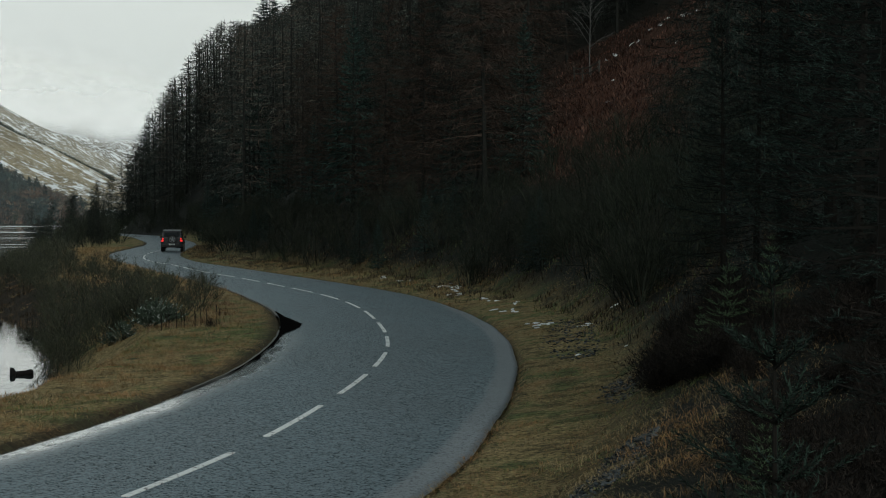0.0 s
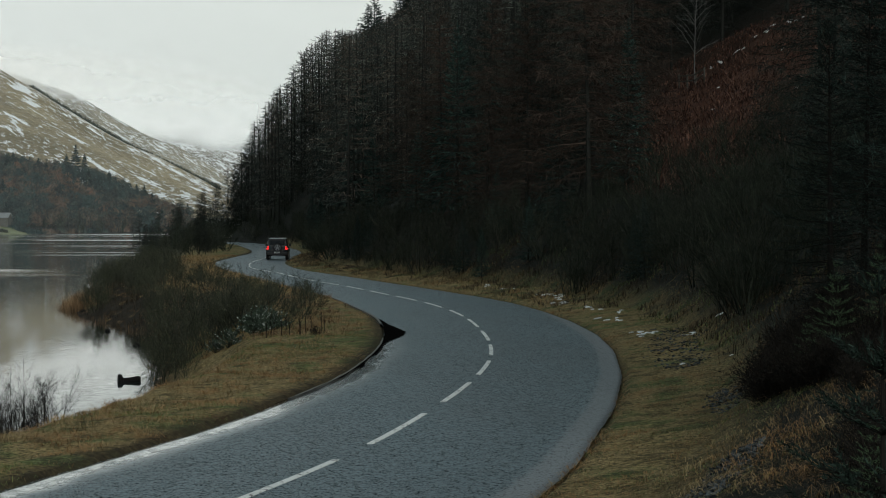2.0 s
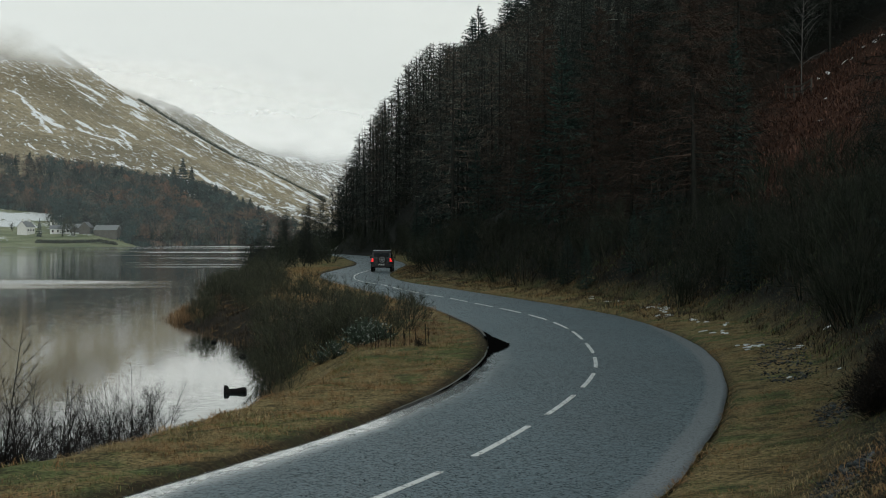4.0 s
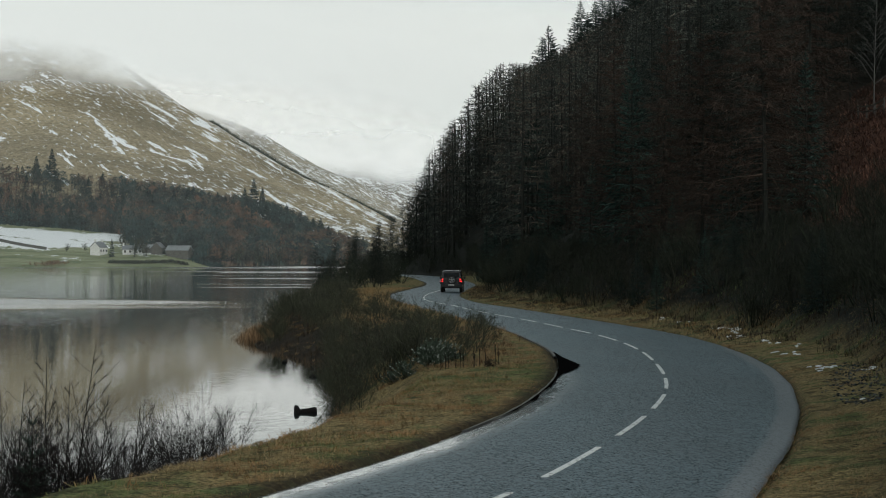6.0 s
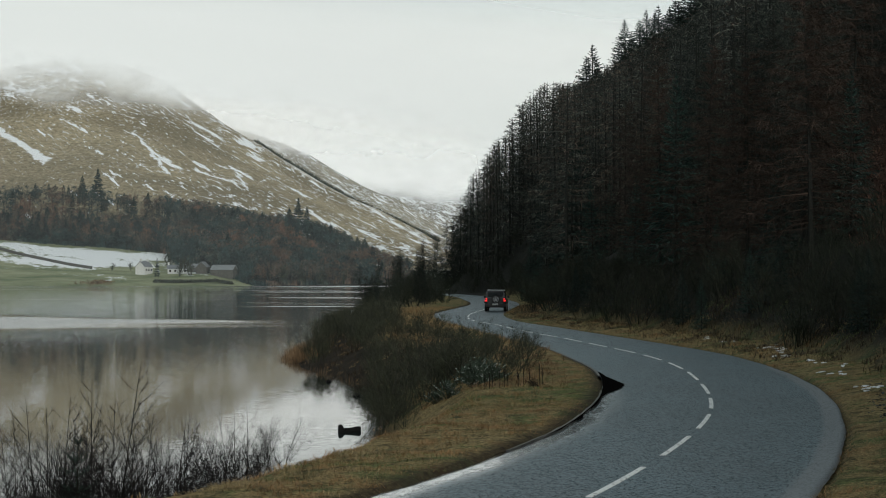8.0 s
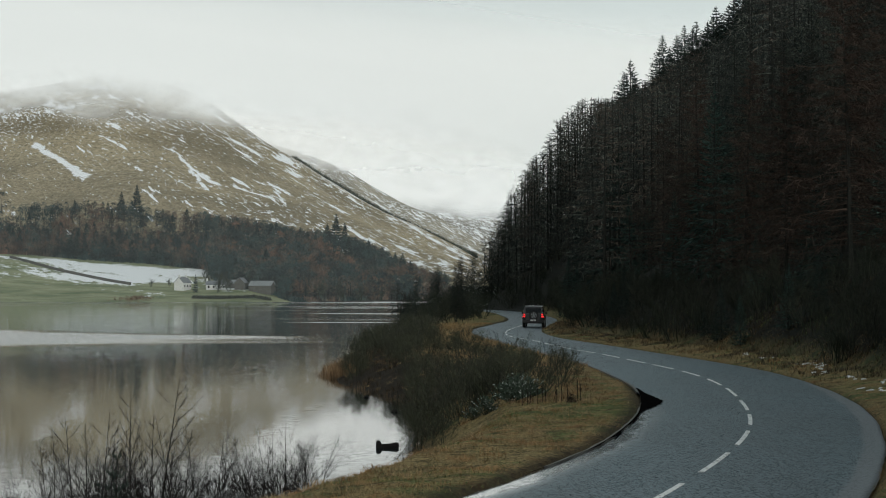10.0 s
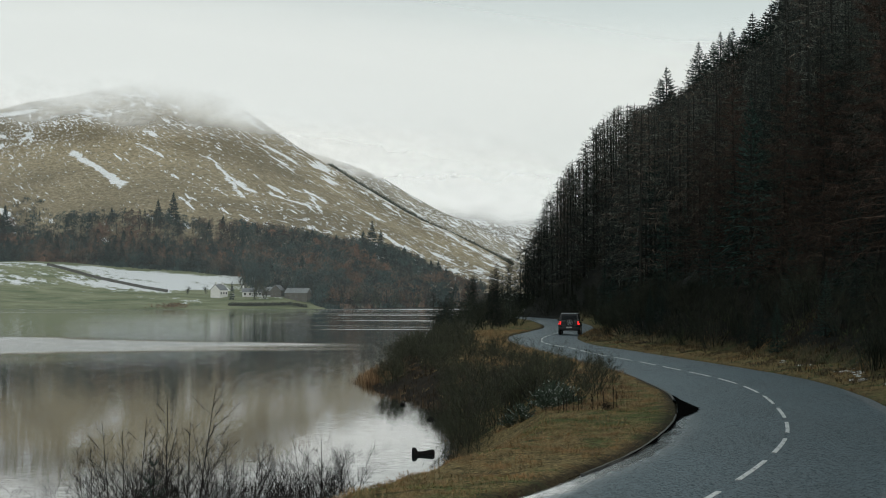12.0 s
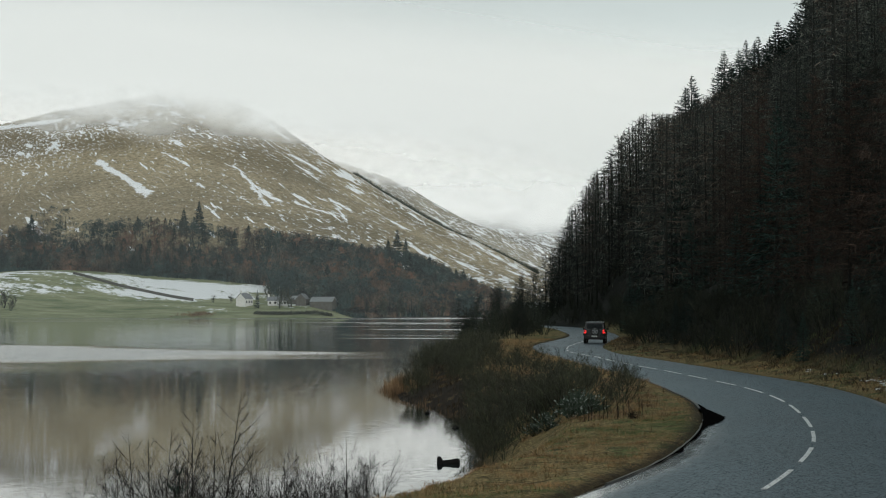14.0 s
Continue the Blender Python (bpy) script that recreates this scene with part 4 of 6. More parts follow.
def young_spruce(rng, h):
    """An open young spruce: whorls of needled boughs with side shoots, and a leader with a star of buds."""
    trunk, crown = Soup(), Soup()
    trunk.tube([np.array((0.01 * math.sin(5 * t), 0.01 * math.cos(4 * t), h * t - 0.3 * (t == 0))) for t in np.linspace(0, 1, 6)],
               [0.020 * (1 - 0.85 * t) for t in np.linspace(0, 1, 6)], 5)
    levels = [0.05, 0.13, 0.22, 0.30, 0.40, 0.50, 0.60, 0.72, 0.83, 0.985]
    for i, t in enumerate(levels):
        a0, n = rng.uniform(0, 6.28), 5 if i == len(levels) - 1 else 7
        for k in range(n):
            a = a0 + 6.283 * (k + rng.uniform(-0.2, 0.2)) / n
            ln = h * (0.05 + 0.33 * (1 - t) ** 0.85) * rng.uniform(0.75, 1.15)
            e = 0.05 + 0.6 * t ** 1.5 + rng.uniform(-0.1, 0.1)
            p = np.array((0, 0, h * t + rng.uniform(-0.02, 0.02)))
            q = p + unit(a, e) * ln * 0.6
            crown.brush(p + (q - p) * 0.15, q - p, ln * 0.5, 0.034, int(10 + ln * 60), rng)
            crown.brush(q, unit(a, e + 0.3), ln * 0.42, 0.034, int(10 + ln * 40), rng)
            trunk.tube([p, q], [0.007, 0.004], 3)
            for j in range(int(ln * 11)):
                f = rng.uniform(0.25, 0.95)
                sl = ln * (0.55 - 0.4 * f) * rng.uniform(0.7, 1.2) + 0.03
                crown.brush(p + (q - p) * f / 0.8, unit(a + (1 if j % 2 else -1) * rng.uniform(0.5, 0.95), e + rng.uniform(0.0, 0.35)), sl, 0.032, int(9 + sl * 70), rng)
    crown.brush(np.array((0, 0, h * 0.84)), np.array((0, 0, 1.0)), h * 0.17, 0.03, 30, rng)
    return trunk, crown


def bush(rng, h, stems, fork, r0=0.02, spread=0.55, twig=0.012, levels=3):
    """Stems of a bare bush that fork again and again."""
    wood, twigs = Soup(), Soup()

    def grow(p, d, length, r, level):
        mid = p + d * length * 0.5 + rng.uniform(-0.05, 0.05, 3) * length
        d2 = d + rng.uniform(-0.22, 0.22, 3)
        d2 = d2 / np.linalg.norm(d2)
        end = mid + d2 * length * 0.5
        if level >= levels:
            twigs.blade(p, end - p, length * 1.05, max(twig, r * 1.6), rng.uniform(-1, 1, 3))
            return
        if level == 0:
            wood.tube([p, mid, end], [r, r * 0.8, r * 0.55], 4)
        elif level == 1:
            wood.tube([p, end], [r * 0.9, r * 0.55], 3)
            mid = (p + end) / 2
        else:
            wood.blade(p, end - p, length * 1.05, r * 1.7, rng.uniform(-1, 1, 3))
            mid = (p + end) / 2
        for k in range(fork):
            f = rng.uniform(0.25, 1.0)
            b = p + (mid - p) * f * 2 if f < 0.5 else mid + (end - mid) * (f - 0.5) * 2
            nd = d2 + rng.uniform(-0.75, 0.75, 3) + np.array((0, 0, 0.18))
            grow(b, nd / np.linalg.norm(nd), length * rng.uniform(0.42, 0.72), r * 0.55, level + 1)

    for k in range(stems):
        a = rng.uniform(0, 6.28)
        d = np.array((math.cos(a) * spread * rng.random(), math.sin(a) * spread * rng.random(), 1.0))
        base = np.array((math.cos(a), math.sin(a), 0)) * rng.uniform(0, 0.22) * h * spread - np.array((0, 0, 0.15))
        grow(base, d / np.linalg.norm(d), h * rng.uniform(0.45, 0.72), r0 * rng.uniform(0.7, 1.2), 0)
    return wood, twigs


def plant(name, label, category, made, wood_mat, leaf_mat, names=("trunk", "crown"), group=""):
    """A thing with its trunk and crown, standing at the origin until it is copied."""
    ob = thing(name, (0, 0, 0), label, category, group)
    part(names[0], made[0].mesh(names[0], wood_mat), None, ob)
    part(names[1], made[1].mesh(names[1], leaf_mat), None, ob)
    if len(made) > 2:
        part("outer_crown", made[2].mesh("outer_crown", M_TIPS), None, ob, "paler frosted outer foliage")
    return ob


def place(master, x, y, rng, scale=1.0, sink=0.0, z=None, used=set()):
    """Stands the master itself at its first place, and copies after that."""
    zz = float(land(x, y)) if z is None else z
    m = pose(x, y, zz - sink, rng.uniform(-2, 2), rng.uniform(-2, 2), rng.uniform(0, 360))
    if master.name not in used:
        used.add(master.name)
        master.matrix_world = m @ Matrix.Diagonal((scale, scale, scale, 1))
        return master
    ob = copy_thing(master, m)
    ob.scale = (scale, scale, scale)
    return ob


rng = np.random.default_rng(11)
LARCHES = [plant("larch_tree", "tall bare larch with russet twigs on the steep hillside", "tree",
                 larch(np.random.default_rng(20 + i), 14.0, 170, 60, 0.026), M_BARK, M_LARCH, group="larches on the hillside") for i in range(4)]
SPRUCES = [plant("spruce_tree", "dark green spruce among the larches on the hillside", "tree",
                 spruce(np.random.default_rng(40 + i), 13.0, 0.56, 7, 8, 0.17, 0.26), M_BARK, M_SPRUCE, group="spruces on the hillside") for i in range(3)]
FAR_LARCH = [larch(np.random.default_rng(60 + i), 13.0, 72, 13, 0.065, True) for i in range(3)]
FAR_SPRUCE = [spruce(np.random.default_rng(70 + i), 15.0, 1.0, 5, 5, 0.36, 0.19, 0.06, True) for i in range(2)]

# dark spruces that stand out at the wood's edge
EDGE_SPRUCES = ((19.3, 95, 0.66), (12.8, 118, 0.95), (15.4, 121, 0.6), (11.4, 133, 0.5), (11.3, 92.5, 0.2), (13.0, 88, 0.24), (10.6, 166, 0.62), (12.4, 169, 0.55), (6.6, 218, 0.55), (7.6, 222, 0.5), (13.6, 104, 0.3))
# russet larches that stand in front of the wood
EDGE_LARCHES = ((17.0, 94, 1.2), (13.6, 110, 1.0), (12.2, 122, 0.95), (14.6, 100, 0.9), (11.2, 140, 0.9), (20.6, 101, 1.1))
# the hill wood: single trees near, one mass beyond
near_trees, far_trees = [], []


def crest(run):
    """How high, for each metre of distance, the tree tops of the wood rise along one bearing."""
    return float(np.interp(run, [-0.06, -0.0202, -0.0095, 0.0012, 0.0135, 0.0257, 0.0379, 0.0501, 0.0623, 0.0744, 0.0956, 0.1168, 0.1244, 0.132, 0.45],
                           [0.008, 0.0245, 0.043, 0.062, 0.077, 0.096, 0.107, 0.107, 0.109, 0.117, 0.132, 0.142, 0.153, 0.20, 0.22]))


for y in np.arange(58, 470, 3.8):
    for x in np.arange(-40, 120, 3.8):
        px, py = x + rng.uniform(-1.7, 1.7), y + rng.uniform(-1.7, 1.7)
        d = px - float(ROAD_R(py)) - float(foot(py))
        if d < 2.2:
            continue
        z = float(land(px, py))
        ang = math.degrees(math.atan2(px, py))
        if z > 1 + min(crest(px / py), 0.175) * py or ang > 24.5 or z > 90 or z < -1:
            continue
        if 72 < py < 124 and 8.0 + 0.3 * max(0.0, py - 88) < d < 40:
            continue
        if py < 124 and 0.203 < px / py < 0.30:
            continue
        if py < 74 and d > 14:
            continue
        if any(abs(px / py - hx / hy) < 0.013 and hy - 50 < py < hy + 2 for hx, hy, _ in EDGE_SPRUCES + EDGE_LARCHES):
            continue
        if py > 170 and z + 26 < 3.1 + crest(px / py) * py and rng.random() < 0.42:
            continue
        (near_trees if py < 150 else far_trees).append((px, py, z, rng.random(), abs(d)))
for x, y, z, kind, d in near_trees:
    size = min(1.0, 0.38 + d / 15.0)
    if kind < 0.09 or (d < 6 and kind < 0.3):
        place(SPRUCES[int(rng.integers(3))], x, y, rng, rng.uniform(0.4, 0.95) * size)
    else:
        place(LARCHES[int(rng.integers(4))], x, y, rng, rng.uniform(0.6, 1.05) * size)
BLUE_SPRUCES = [plant("spruce_tree", "blue-green spruce standing in front of the bare larches", "tree",
                      spruce(np.random.default_rng(46 + i), 13.0, 0.52, 7, 9, 0.15, 0.24), M_BARK, M_EDGESPRUCE, group="spruces on the hillside") for i in range(2)]
for i, (x, y, size) in enumerate(EDGE_SPRUCES):
    place(BLUE_SPRUCES[i % 2], x, y, rng, size)
RED_LARCHES = [plant("larch_tree", "russet bare larch standing in front of the wood", "tree",
                     larch(np.random.default_rng(30 + i), 14.0, 230, 70, 0.027), M_BARK, M_REDLARCH, group="larches on the hillside") for i in range(2)]
for i, (x, y, size) in enumerate(EDGE_LARCHES):
    place(RED_LARCHES[i % 2], x, y, rng, size)

# tall spruces that break the skyline of the wood
SKYLINE = ((0.0629, 0.1265, 17.0), (0.0605, 0.1190, 13.0), (0.0655, 0.1185, 13.0), (0.0820, 0.1395, 18.0), (0.0795, 0.1320, 14.0), (0.0850, 0.1330, 14.0),
           (0.0926, 0.1450, 16.0), (0.0900, 0.1405, 14.0), (0.0965, 0.1440, 14.0), (0.1002, 0.1475, 16.0), (0.1040, 0.1470, 14.0), (0.1075, 0.1515, 15.0),
           (0.1108, 0.1550, 17.0), (0.1135, 0.1510, 14.0), (0.1170, 0.1560, 15.0), (0.1229, 0.1700, 20.0), (0.1205, 0.1600, 15.0), (0.1260, 0.1640, 16.0))
for run, clear, h in SKYLINE:
    y = float(min(np.arange(240, 455, 3.0), key=lambda v: abs(float(land(run * v, v)) + h - 3.1 - clear * v)))
    tall = (3.1 + clear * y - float(land(run * y, y))) / 13.0
    place(SPRUCES[int(rng.integers(3))], run * y, y, rng, tall).scale = (1.7 * tall, 1.7 * tall, tall)


def mass(name, label, templates, spots, materials):
    """Many far plants joined into one mesh, the wood first and the leaves after."""
    for ti, (suffix, material) in enumerate(zip(("", "_crowns"), materials)):
        vs, fs, off = [], [], 0
        for (k, x, y, z, s, a) in spots:
            v, f = templates[k][ti].arrays() if not isinstance(templates[k][ti], tuple) else templates[k][ti]
            c, sn = math.cos(a), math.sin(a)
            w = np.stack([(v[:, 0] * c - v[:, 1] * sn) * s + x, (v[:, 0] * sn + v[:, 1] * c) * s + y, v[:, 2] * s + z], 1)
            vs.append(w)
            fs.append(f + off)
            off += len(v)
        me = mesh_arrays(name + suffix, np.concatenate(vs), np.concatenate(fs), material)
        if ti == 0:
            top = tagged(new(name, me), label, "woodland", kind="stuff")
        else:
            part("crowns", me, None, top)
    return top


def frozen(templates):
    return [(a.arrays(), b.arrays()) for a, b in templates]


FL, FS = frozen(FAR_LARCH), frozen(FAR_SPRUCE)
tops_l, tops_s = [], []
for x, y, z, k, d in far_trees:
    run = x / y
    larch_here = k > 0.09 or run < 0.03
    full = rng.uniform(0.8, 1.28) * 13.0 if larch_here else rng.uniform(0.6, 1.0) * 15.0
    room = 3.1 + (crest(run) - abs(rng.normal(0, 0.0030))) * y - z
    h = room if larch_here and full < room < 25.0 and rng.random() < 0.75 else min(full, room)
    if h > 3.0:
        (tops_l if larch_here else tops_s).append((int(rng.integers(3 if larch_here else 2)), x, y, z, h / (13.0 if larch_here else 15.0), rng.uniform(0, 6.28)))
mass("larch_wood", "bare larch wood on the far hillside", FL, tops_l, (M_BARK, M_HAZED_LARCH))
mass("spruce_wood", "dark spruces on the far hillside", FS, tops_s, (M_BARK, M_SPRUCE))

# the wood across the loch
def round_tree(rng, h, n, tw):
    """A bare broad-crowned tree: a short trunk, and twigs in bunches that round off the crown."""
    trunk, crown = Soup(), Soup()
    trunk.tube([np.array((0, 0, z)) for z in (-1, h * 0.3, h * 0.6)], [0.3, 0.22, 0.1], 5)
    heads = []
    for k in range(9):
        a, e = k * 2.4 + rng.uniform(-0.4, 0.4), rng.uniform(-0.35, 1.4)
        heads.append(np.array((0, 0, h * (0.52 if k < 6 else 0.26))) + unit(a, e) * np.array((0.28, 0.28, 0.30 if k < 6 else 0.12)) * h)
    for k in range(n):
        d = rng.normal(0, 1, 3)
        d /= np.linalg.norm(d)
        d[2] = abs(d[2]) if rng.random() < 0.6 else d[2]
        c = heads[k % 9]
        q = c + d * 0.15 * h * rng.uniform(0.35, 1.0)
        out = d * 0.8 + rng.normal(0, 0.4, 3) + np.array((0, 0, 0.35))
        crown.blade(q, out, h * rng.uniform(0.05, 0.12), tw * rng.uniform(0.6, 1.3), rng.normal(0, 1, 3))
    return trunk, crown


def wood_floor(x, y):
    return max(float(land(x, y)), float(MAIN_HILL(x, y)) if y > 1200 else -9.0) - 0.5


spots_l, spots_s, spots_r = [], [], []
for i in range(4300):
    a = rng.uniform(-0.36, -0.025)
    y = rng.uniform(1010, 1420)
    x = a * y
    shore = float(np.interp(x, [-700, -330, -140, -60, 0], [940, 965, 975, 1150, 1250]))
    front = max(shore + 9, float(np.interp(a, [-0.36, -0.2, -0.168, -0.16, -0.12], [1152, 1150, 1125, 1045, 1010])))
    if y < front:
        continue
    z = wood_floor(x, y)
    # the wood thins out on a line up the fell side
    line = float(np.interp(a, [-0.36, -0.31, -0.291, -0.269, -0.247, -0.228, -0.209, -0.2, -0.178, -0.153, -0.134, -0.116, -0.103, -0.085, -0.072, -0.06, -0.05, -0.02],
                           [0.045, 0.0462, 0.0484, 0.0502, 0.0502, 0.0508, 0.05, 0.0474, 0.0456, 0.0433, 0.0402, 0.0354, 0.0350, 0.0310, 0.0255, 0.0195, 0.0145, 0.006]))
    broad = a > -0.17
    size = rng.uniform(0.7, 1.3) if broad else rng.uniform(0.6, 1.05)
    room = (line + rng.normal(0, 0.0006)) * y + 3.1 - z
    if room < 5.0:
        continue
    size = min(size, room / 15.0)
    back = room - 15 * size < 4.0
    q = rng.random()
    row = (0, x, y, z, size, rng.uniform(0, 6.28))
    if q >= 0.60:
        row = (int(q * 100) % 3, *row[1:])
    (spots_s if q < (0.03 if broad else 0.07) else spots_l if q < (0.10 if broad else 0.12 if back else 0.60) and y > front + 25 else spots_r).append(row)
fl2 = frozen([larch(np.random.default_rng(90), 15.0, 40, 9, 0.62, True)])
fs2 = frozen([spruce(np.random.default_rng(91), 15.0, 1.5, 6, 3, 1.7, 0.31, 0.03, True)])
fr2 = frozen([round_tree(np.random.default_rng(92 + i), 14.0, 260, 0.55) for i in range(3)])
mass("far_larch_wood", "russet larches in the wood across the loch", fl2, spots_l, (M_BARK, M_FARLARCH))
mass("far_spruce_wood", "dark conifers across the loch", fs2, spots_s, (M_BARK, M_SPRUCE))
mass("far_bare_wood", "mixed bare wood across the loch", fr2, spots_r, (M_BARK, M_ROUND))

# dark scrub along the foot of the far wood
sa = rng.uniform(-0.33, -0.03, 1500)
sy = np.maximum(np.interp(sa * 1080, [-700, -330, -140, -60, 0], [940, 965, 975, 1150, 1250]) + 8, np.interp(sa, [-0.36, -0.2, -0.168, -0.16, -0.12], [1152, 1150, 1125, 1045, 1010])) + rng.uniform(-3, 8, 1500)
SCRUB_AT = (sa * sy, sy)

# single tall pines rising over the far wood
def rising(a, clear, h):
    """The place on the slope along one bearing where a tree of that height just reaches so high."""
    best = min(np.arange(1120, 1500, 4.0), key=lambda y: abs(wood_floor(a * y, y) + h - 3.1 - clear * y))
    return a * best, best, wood_floor(a * best, best)


for a, clear, size in ((-0.2054, 0.0588, 1.35), (-0.2138, 0.0560, 1.2), (-0.0961, 0.0435, 1.35), (-0.0915, 0.0385, 1.1), (-0.2990, 0.0527, 1.6), (-0.0785, 0.0296, 1.0), (-0.0600, 0.0220, 0.9), (-0.0640, 0.0225, 0.8), (-0.1010, 0.0385, 1.0)):
    at_ = rising(a, clear, 17.0 * size)
    ob = thing("pine_tree", at_, "tall dark pine standing over the wood across the loch", "tree", "pines across the loch")
    tr, cr = spruce(np.random.default_rng(int(abs(a) * 9000)), 17.0, 1.2, 8, 5, 1.0, 0.27)
    part("trunk", tr.mesh("trunk", M_BARK), None, ob)
    part("crown", cr.mesh("crown", M_SPRUCE), None, ob)
    ob.scale = (size, size, size)
for a, clear, h in ((-0.287, 0.0575, 19.0), (-0.280, 0.0565, 17.0), (-0.2925, 0.0555, 16.0)):
    at_ = rising(a, clear, h)
    ob = thing("broad_tree", at_, "broad bare tree on the edge of the fell", "tree", "trees on the edge of the fell")
    tr, cr = round_tree(np.random.default_rng(int(h * 10)), h, 420, 0.32)
    part("trunk", tr.mesh("trunk", M_BARK), None, ob)
    part("crown", cr.mesh("crown", M_ROUND), None, ob)

# ---- bare bushes: the wood's skirt, the loch bank and the near bank ----
BUSHES = [plant("bare_bush", "leafless brown bush at the foot of the wooded slope", "bush",
                bush(np.random.default_rng(100 + i), 2.4, 7, 5, 0.026, 1.0, 0.015, 3), M_TWIG, M_TWIG, ("trunk", "crown"), "bushes along the wood") for i in range(4)]
BANK_BUSHES = [plant("bank_bush", "dark leafless bush on the loch bank", "bush",
                     bush(np.random.default_rng(120 + i), 1.7, 8, 5, 0.014, 1.0, 0.012, 3), M_DARKTWIG, M_DARKTWIG, ("trunk", "crown"), "bushes on the loch bank") for i in range(4)]
brng = np.random.default_rng(5)
for i in range(170):
    y = 44 + 200 * brng.random() ** 1.3
    d = brng.uniform(-0.4, 4.0) if y > 66 else brng.uniform(0.8, 8)
    x = float(ROAD_R(y) + foot(y)) + d
    place(BUSHES[int(brng.integers(4))], x, y, brng, brng.uniform(0.55, 1.25))
for i in range(110):
    y = 57 + 110 * brng.random() ** 1.1
    u = brng.uniform(0.42, 0.97)
    if y < 66:
        u = brng.uniform(0.62, 0.99)
    x = float(ROAD_L(y)) - u * float(ROAD_L(y) - SHORE(y))
    place(BANK_BUSHES[int(brng.integers(4))], x, y, brng, brng.uniform(0.6, 1.15))

for i in range(34):
    y = brng.uniform(74, 132)
    x = float(ROAD_L(y)) - brng.uniform(0.16, 0.55) * float(ROAD_L(y) - SHORE(y))
    place(BANK_BUSHES[int(brng.integers(4))], x, y, brng, brng.uniform(0.35, 0.75))
for x, y, size in ((-2.2, 58, 1.15), (-1.5, 59.5, 1.1), (-2.6, 61, 1.2), (-0.9, 58.2, 0.95), (-0.1, 59.5, 0.9), (-2.8, 57.0, 0.85), (-1.8, 62.5, 1.2), (-0.6, 62, 1.0), (-2.7, 54.6, 0.62), (-2.0, 53.6, 0.55), (-1.5, 55.5, 0.6), (0.9, 56.2, 0.6), (0.9, 58.2, 0.7), (1.5, 61, 0.75), (1.2, 64, 0.85), (0.2, 66, 0.9), (1.8, 67.5, 0.8)):
    place(BANK_BUSHES[int(brng.integers(4))], x, y, brng, size)
for i in range(60):
    y = brng.uniform(205, 345)
    right = brng.random() < 0.45
    x = float(ROAD_R(y)) + brng.uniform(1.2, 6) if right else float(ROAD_L(y)) - brng.uniform(2.2, 9)
    place(BUSHES[int(brng.integers(4))], x, y, brng, brng.uniform(0.8, 1.6))

for i in range(34):
    y = brng.uniform(58, 92)
    x = brng.uniform(0.19, 0.31) * y
    if x - float(ROAD_R(y) + foot(y)) > 1.5:
        place(BUSHES[int(brng.integers(4))], x, y, brng, brng.uniform(0.55, 1.0))

for i in range(64):
    y = brng.uniform(45, 92)
    x = float(ROAD_R(y) + foot(y)) + brng.uniform(0.6, 6.5)
    place(BUSHES[int(brng.integers(4))], x, y, brng, brng.uniform(0.45, 0.9))

for i in range(16):
    y = brng.uniform(60, 150)
    place(SPRUCES[int(brng.integers(3))], float(ROAD_R(y) + foot(y)) + brng.uniform(0.2, 3.0), y, brng, brng.uniform(0.10, 0.27))

for i in range(44):
    y = brng.uniform(335, 425)
    x = float(ROAD_R(y)) + brng.uniform(1.5, 13)
    place(BUSHES[int(brng.integers(4))], x, y, brng, brng.uniform(1.0, 1.9))

# larches round the far bend, lower and lower towards the loch
for i in range(46):
    run = -0.046 + 0.048 * (i + brng.random()) / 46
    y = brng.uniform(380, 452)
    x = run * y
    if float(ROAD_L(y)) - 1.5 < x < float(ROAD_R(y)) + 1.5 or x < float(SHORE(y)) + 0.5:
        continue
    z = float(land(x, y))
    h = 3.1 + (crest(run) - abs(brng.normal(0, 0.004))) * y - z
    if h > 2.0:
        place(LARCHES[int(brng.integers(4))], x, y, brng, min(h, 15.0) / 14.0)

# small trees on the loch side of the far road
for i in range(46):
    y = brng.uniform(165, 345)
    w = float(ROAD_L(y) - SHORE(y))
    x = float(ROAD_L(y)) - brng.uniform(0.28, 0.95) * w
    if brng.random() < 0.6:
        place(LARCHES[int(brng.integers(4))], x, y, brng, brng.uniform(0.18, 0.40))
    else:
        place(BUSHES[int(brng.integers(4))], x, y, brng, brng.uniform(0.9, 1.7))
for x, y, size in ((-11.6, 205, 0.30), (-12.4, 208, 0.22), (-9.3, 330, 0.4)):
    place(SPRUCES[int(brng.integers(3))], x, y, brng, size)
for x, y, size in ((-6.9, 300, 0.72), (-7.9, 318, 0.6), (-5.6, 290, 0.5)):
    place(LARCHES[int(brng.integers(4))], x, y, brng, size)

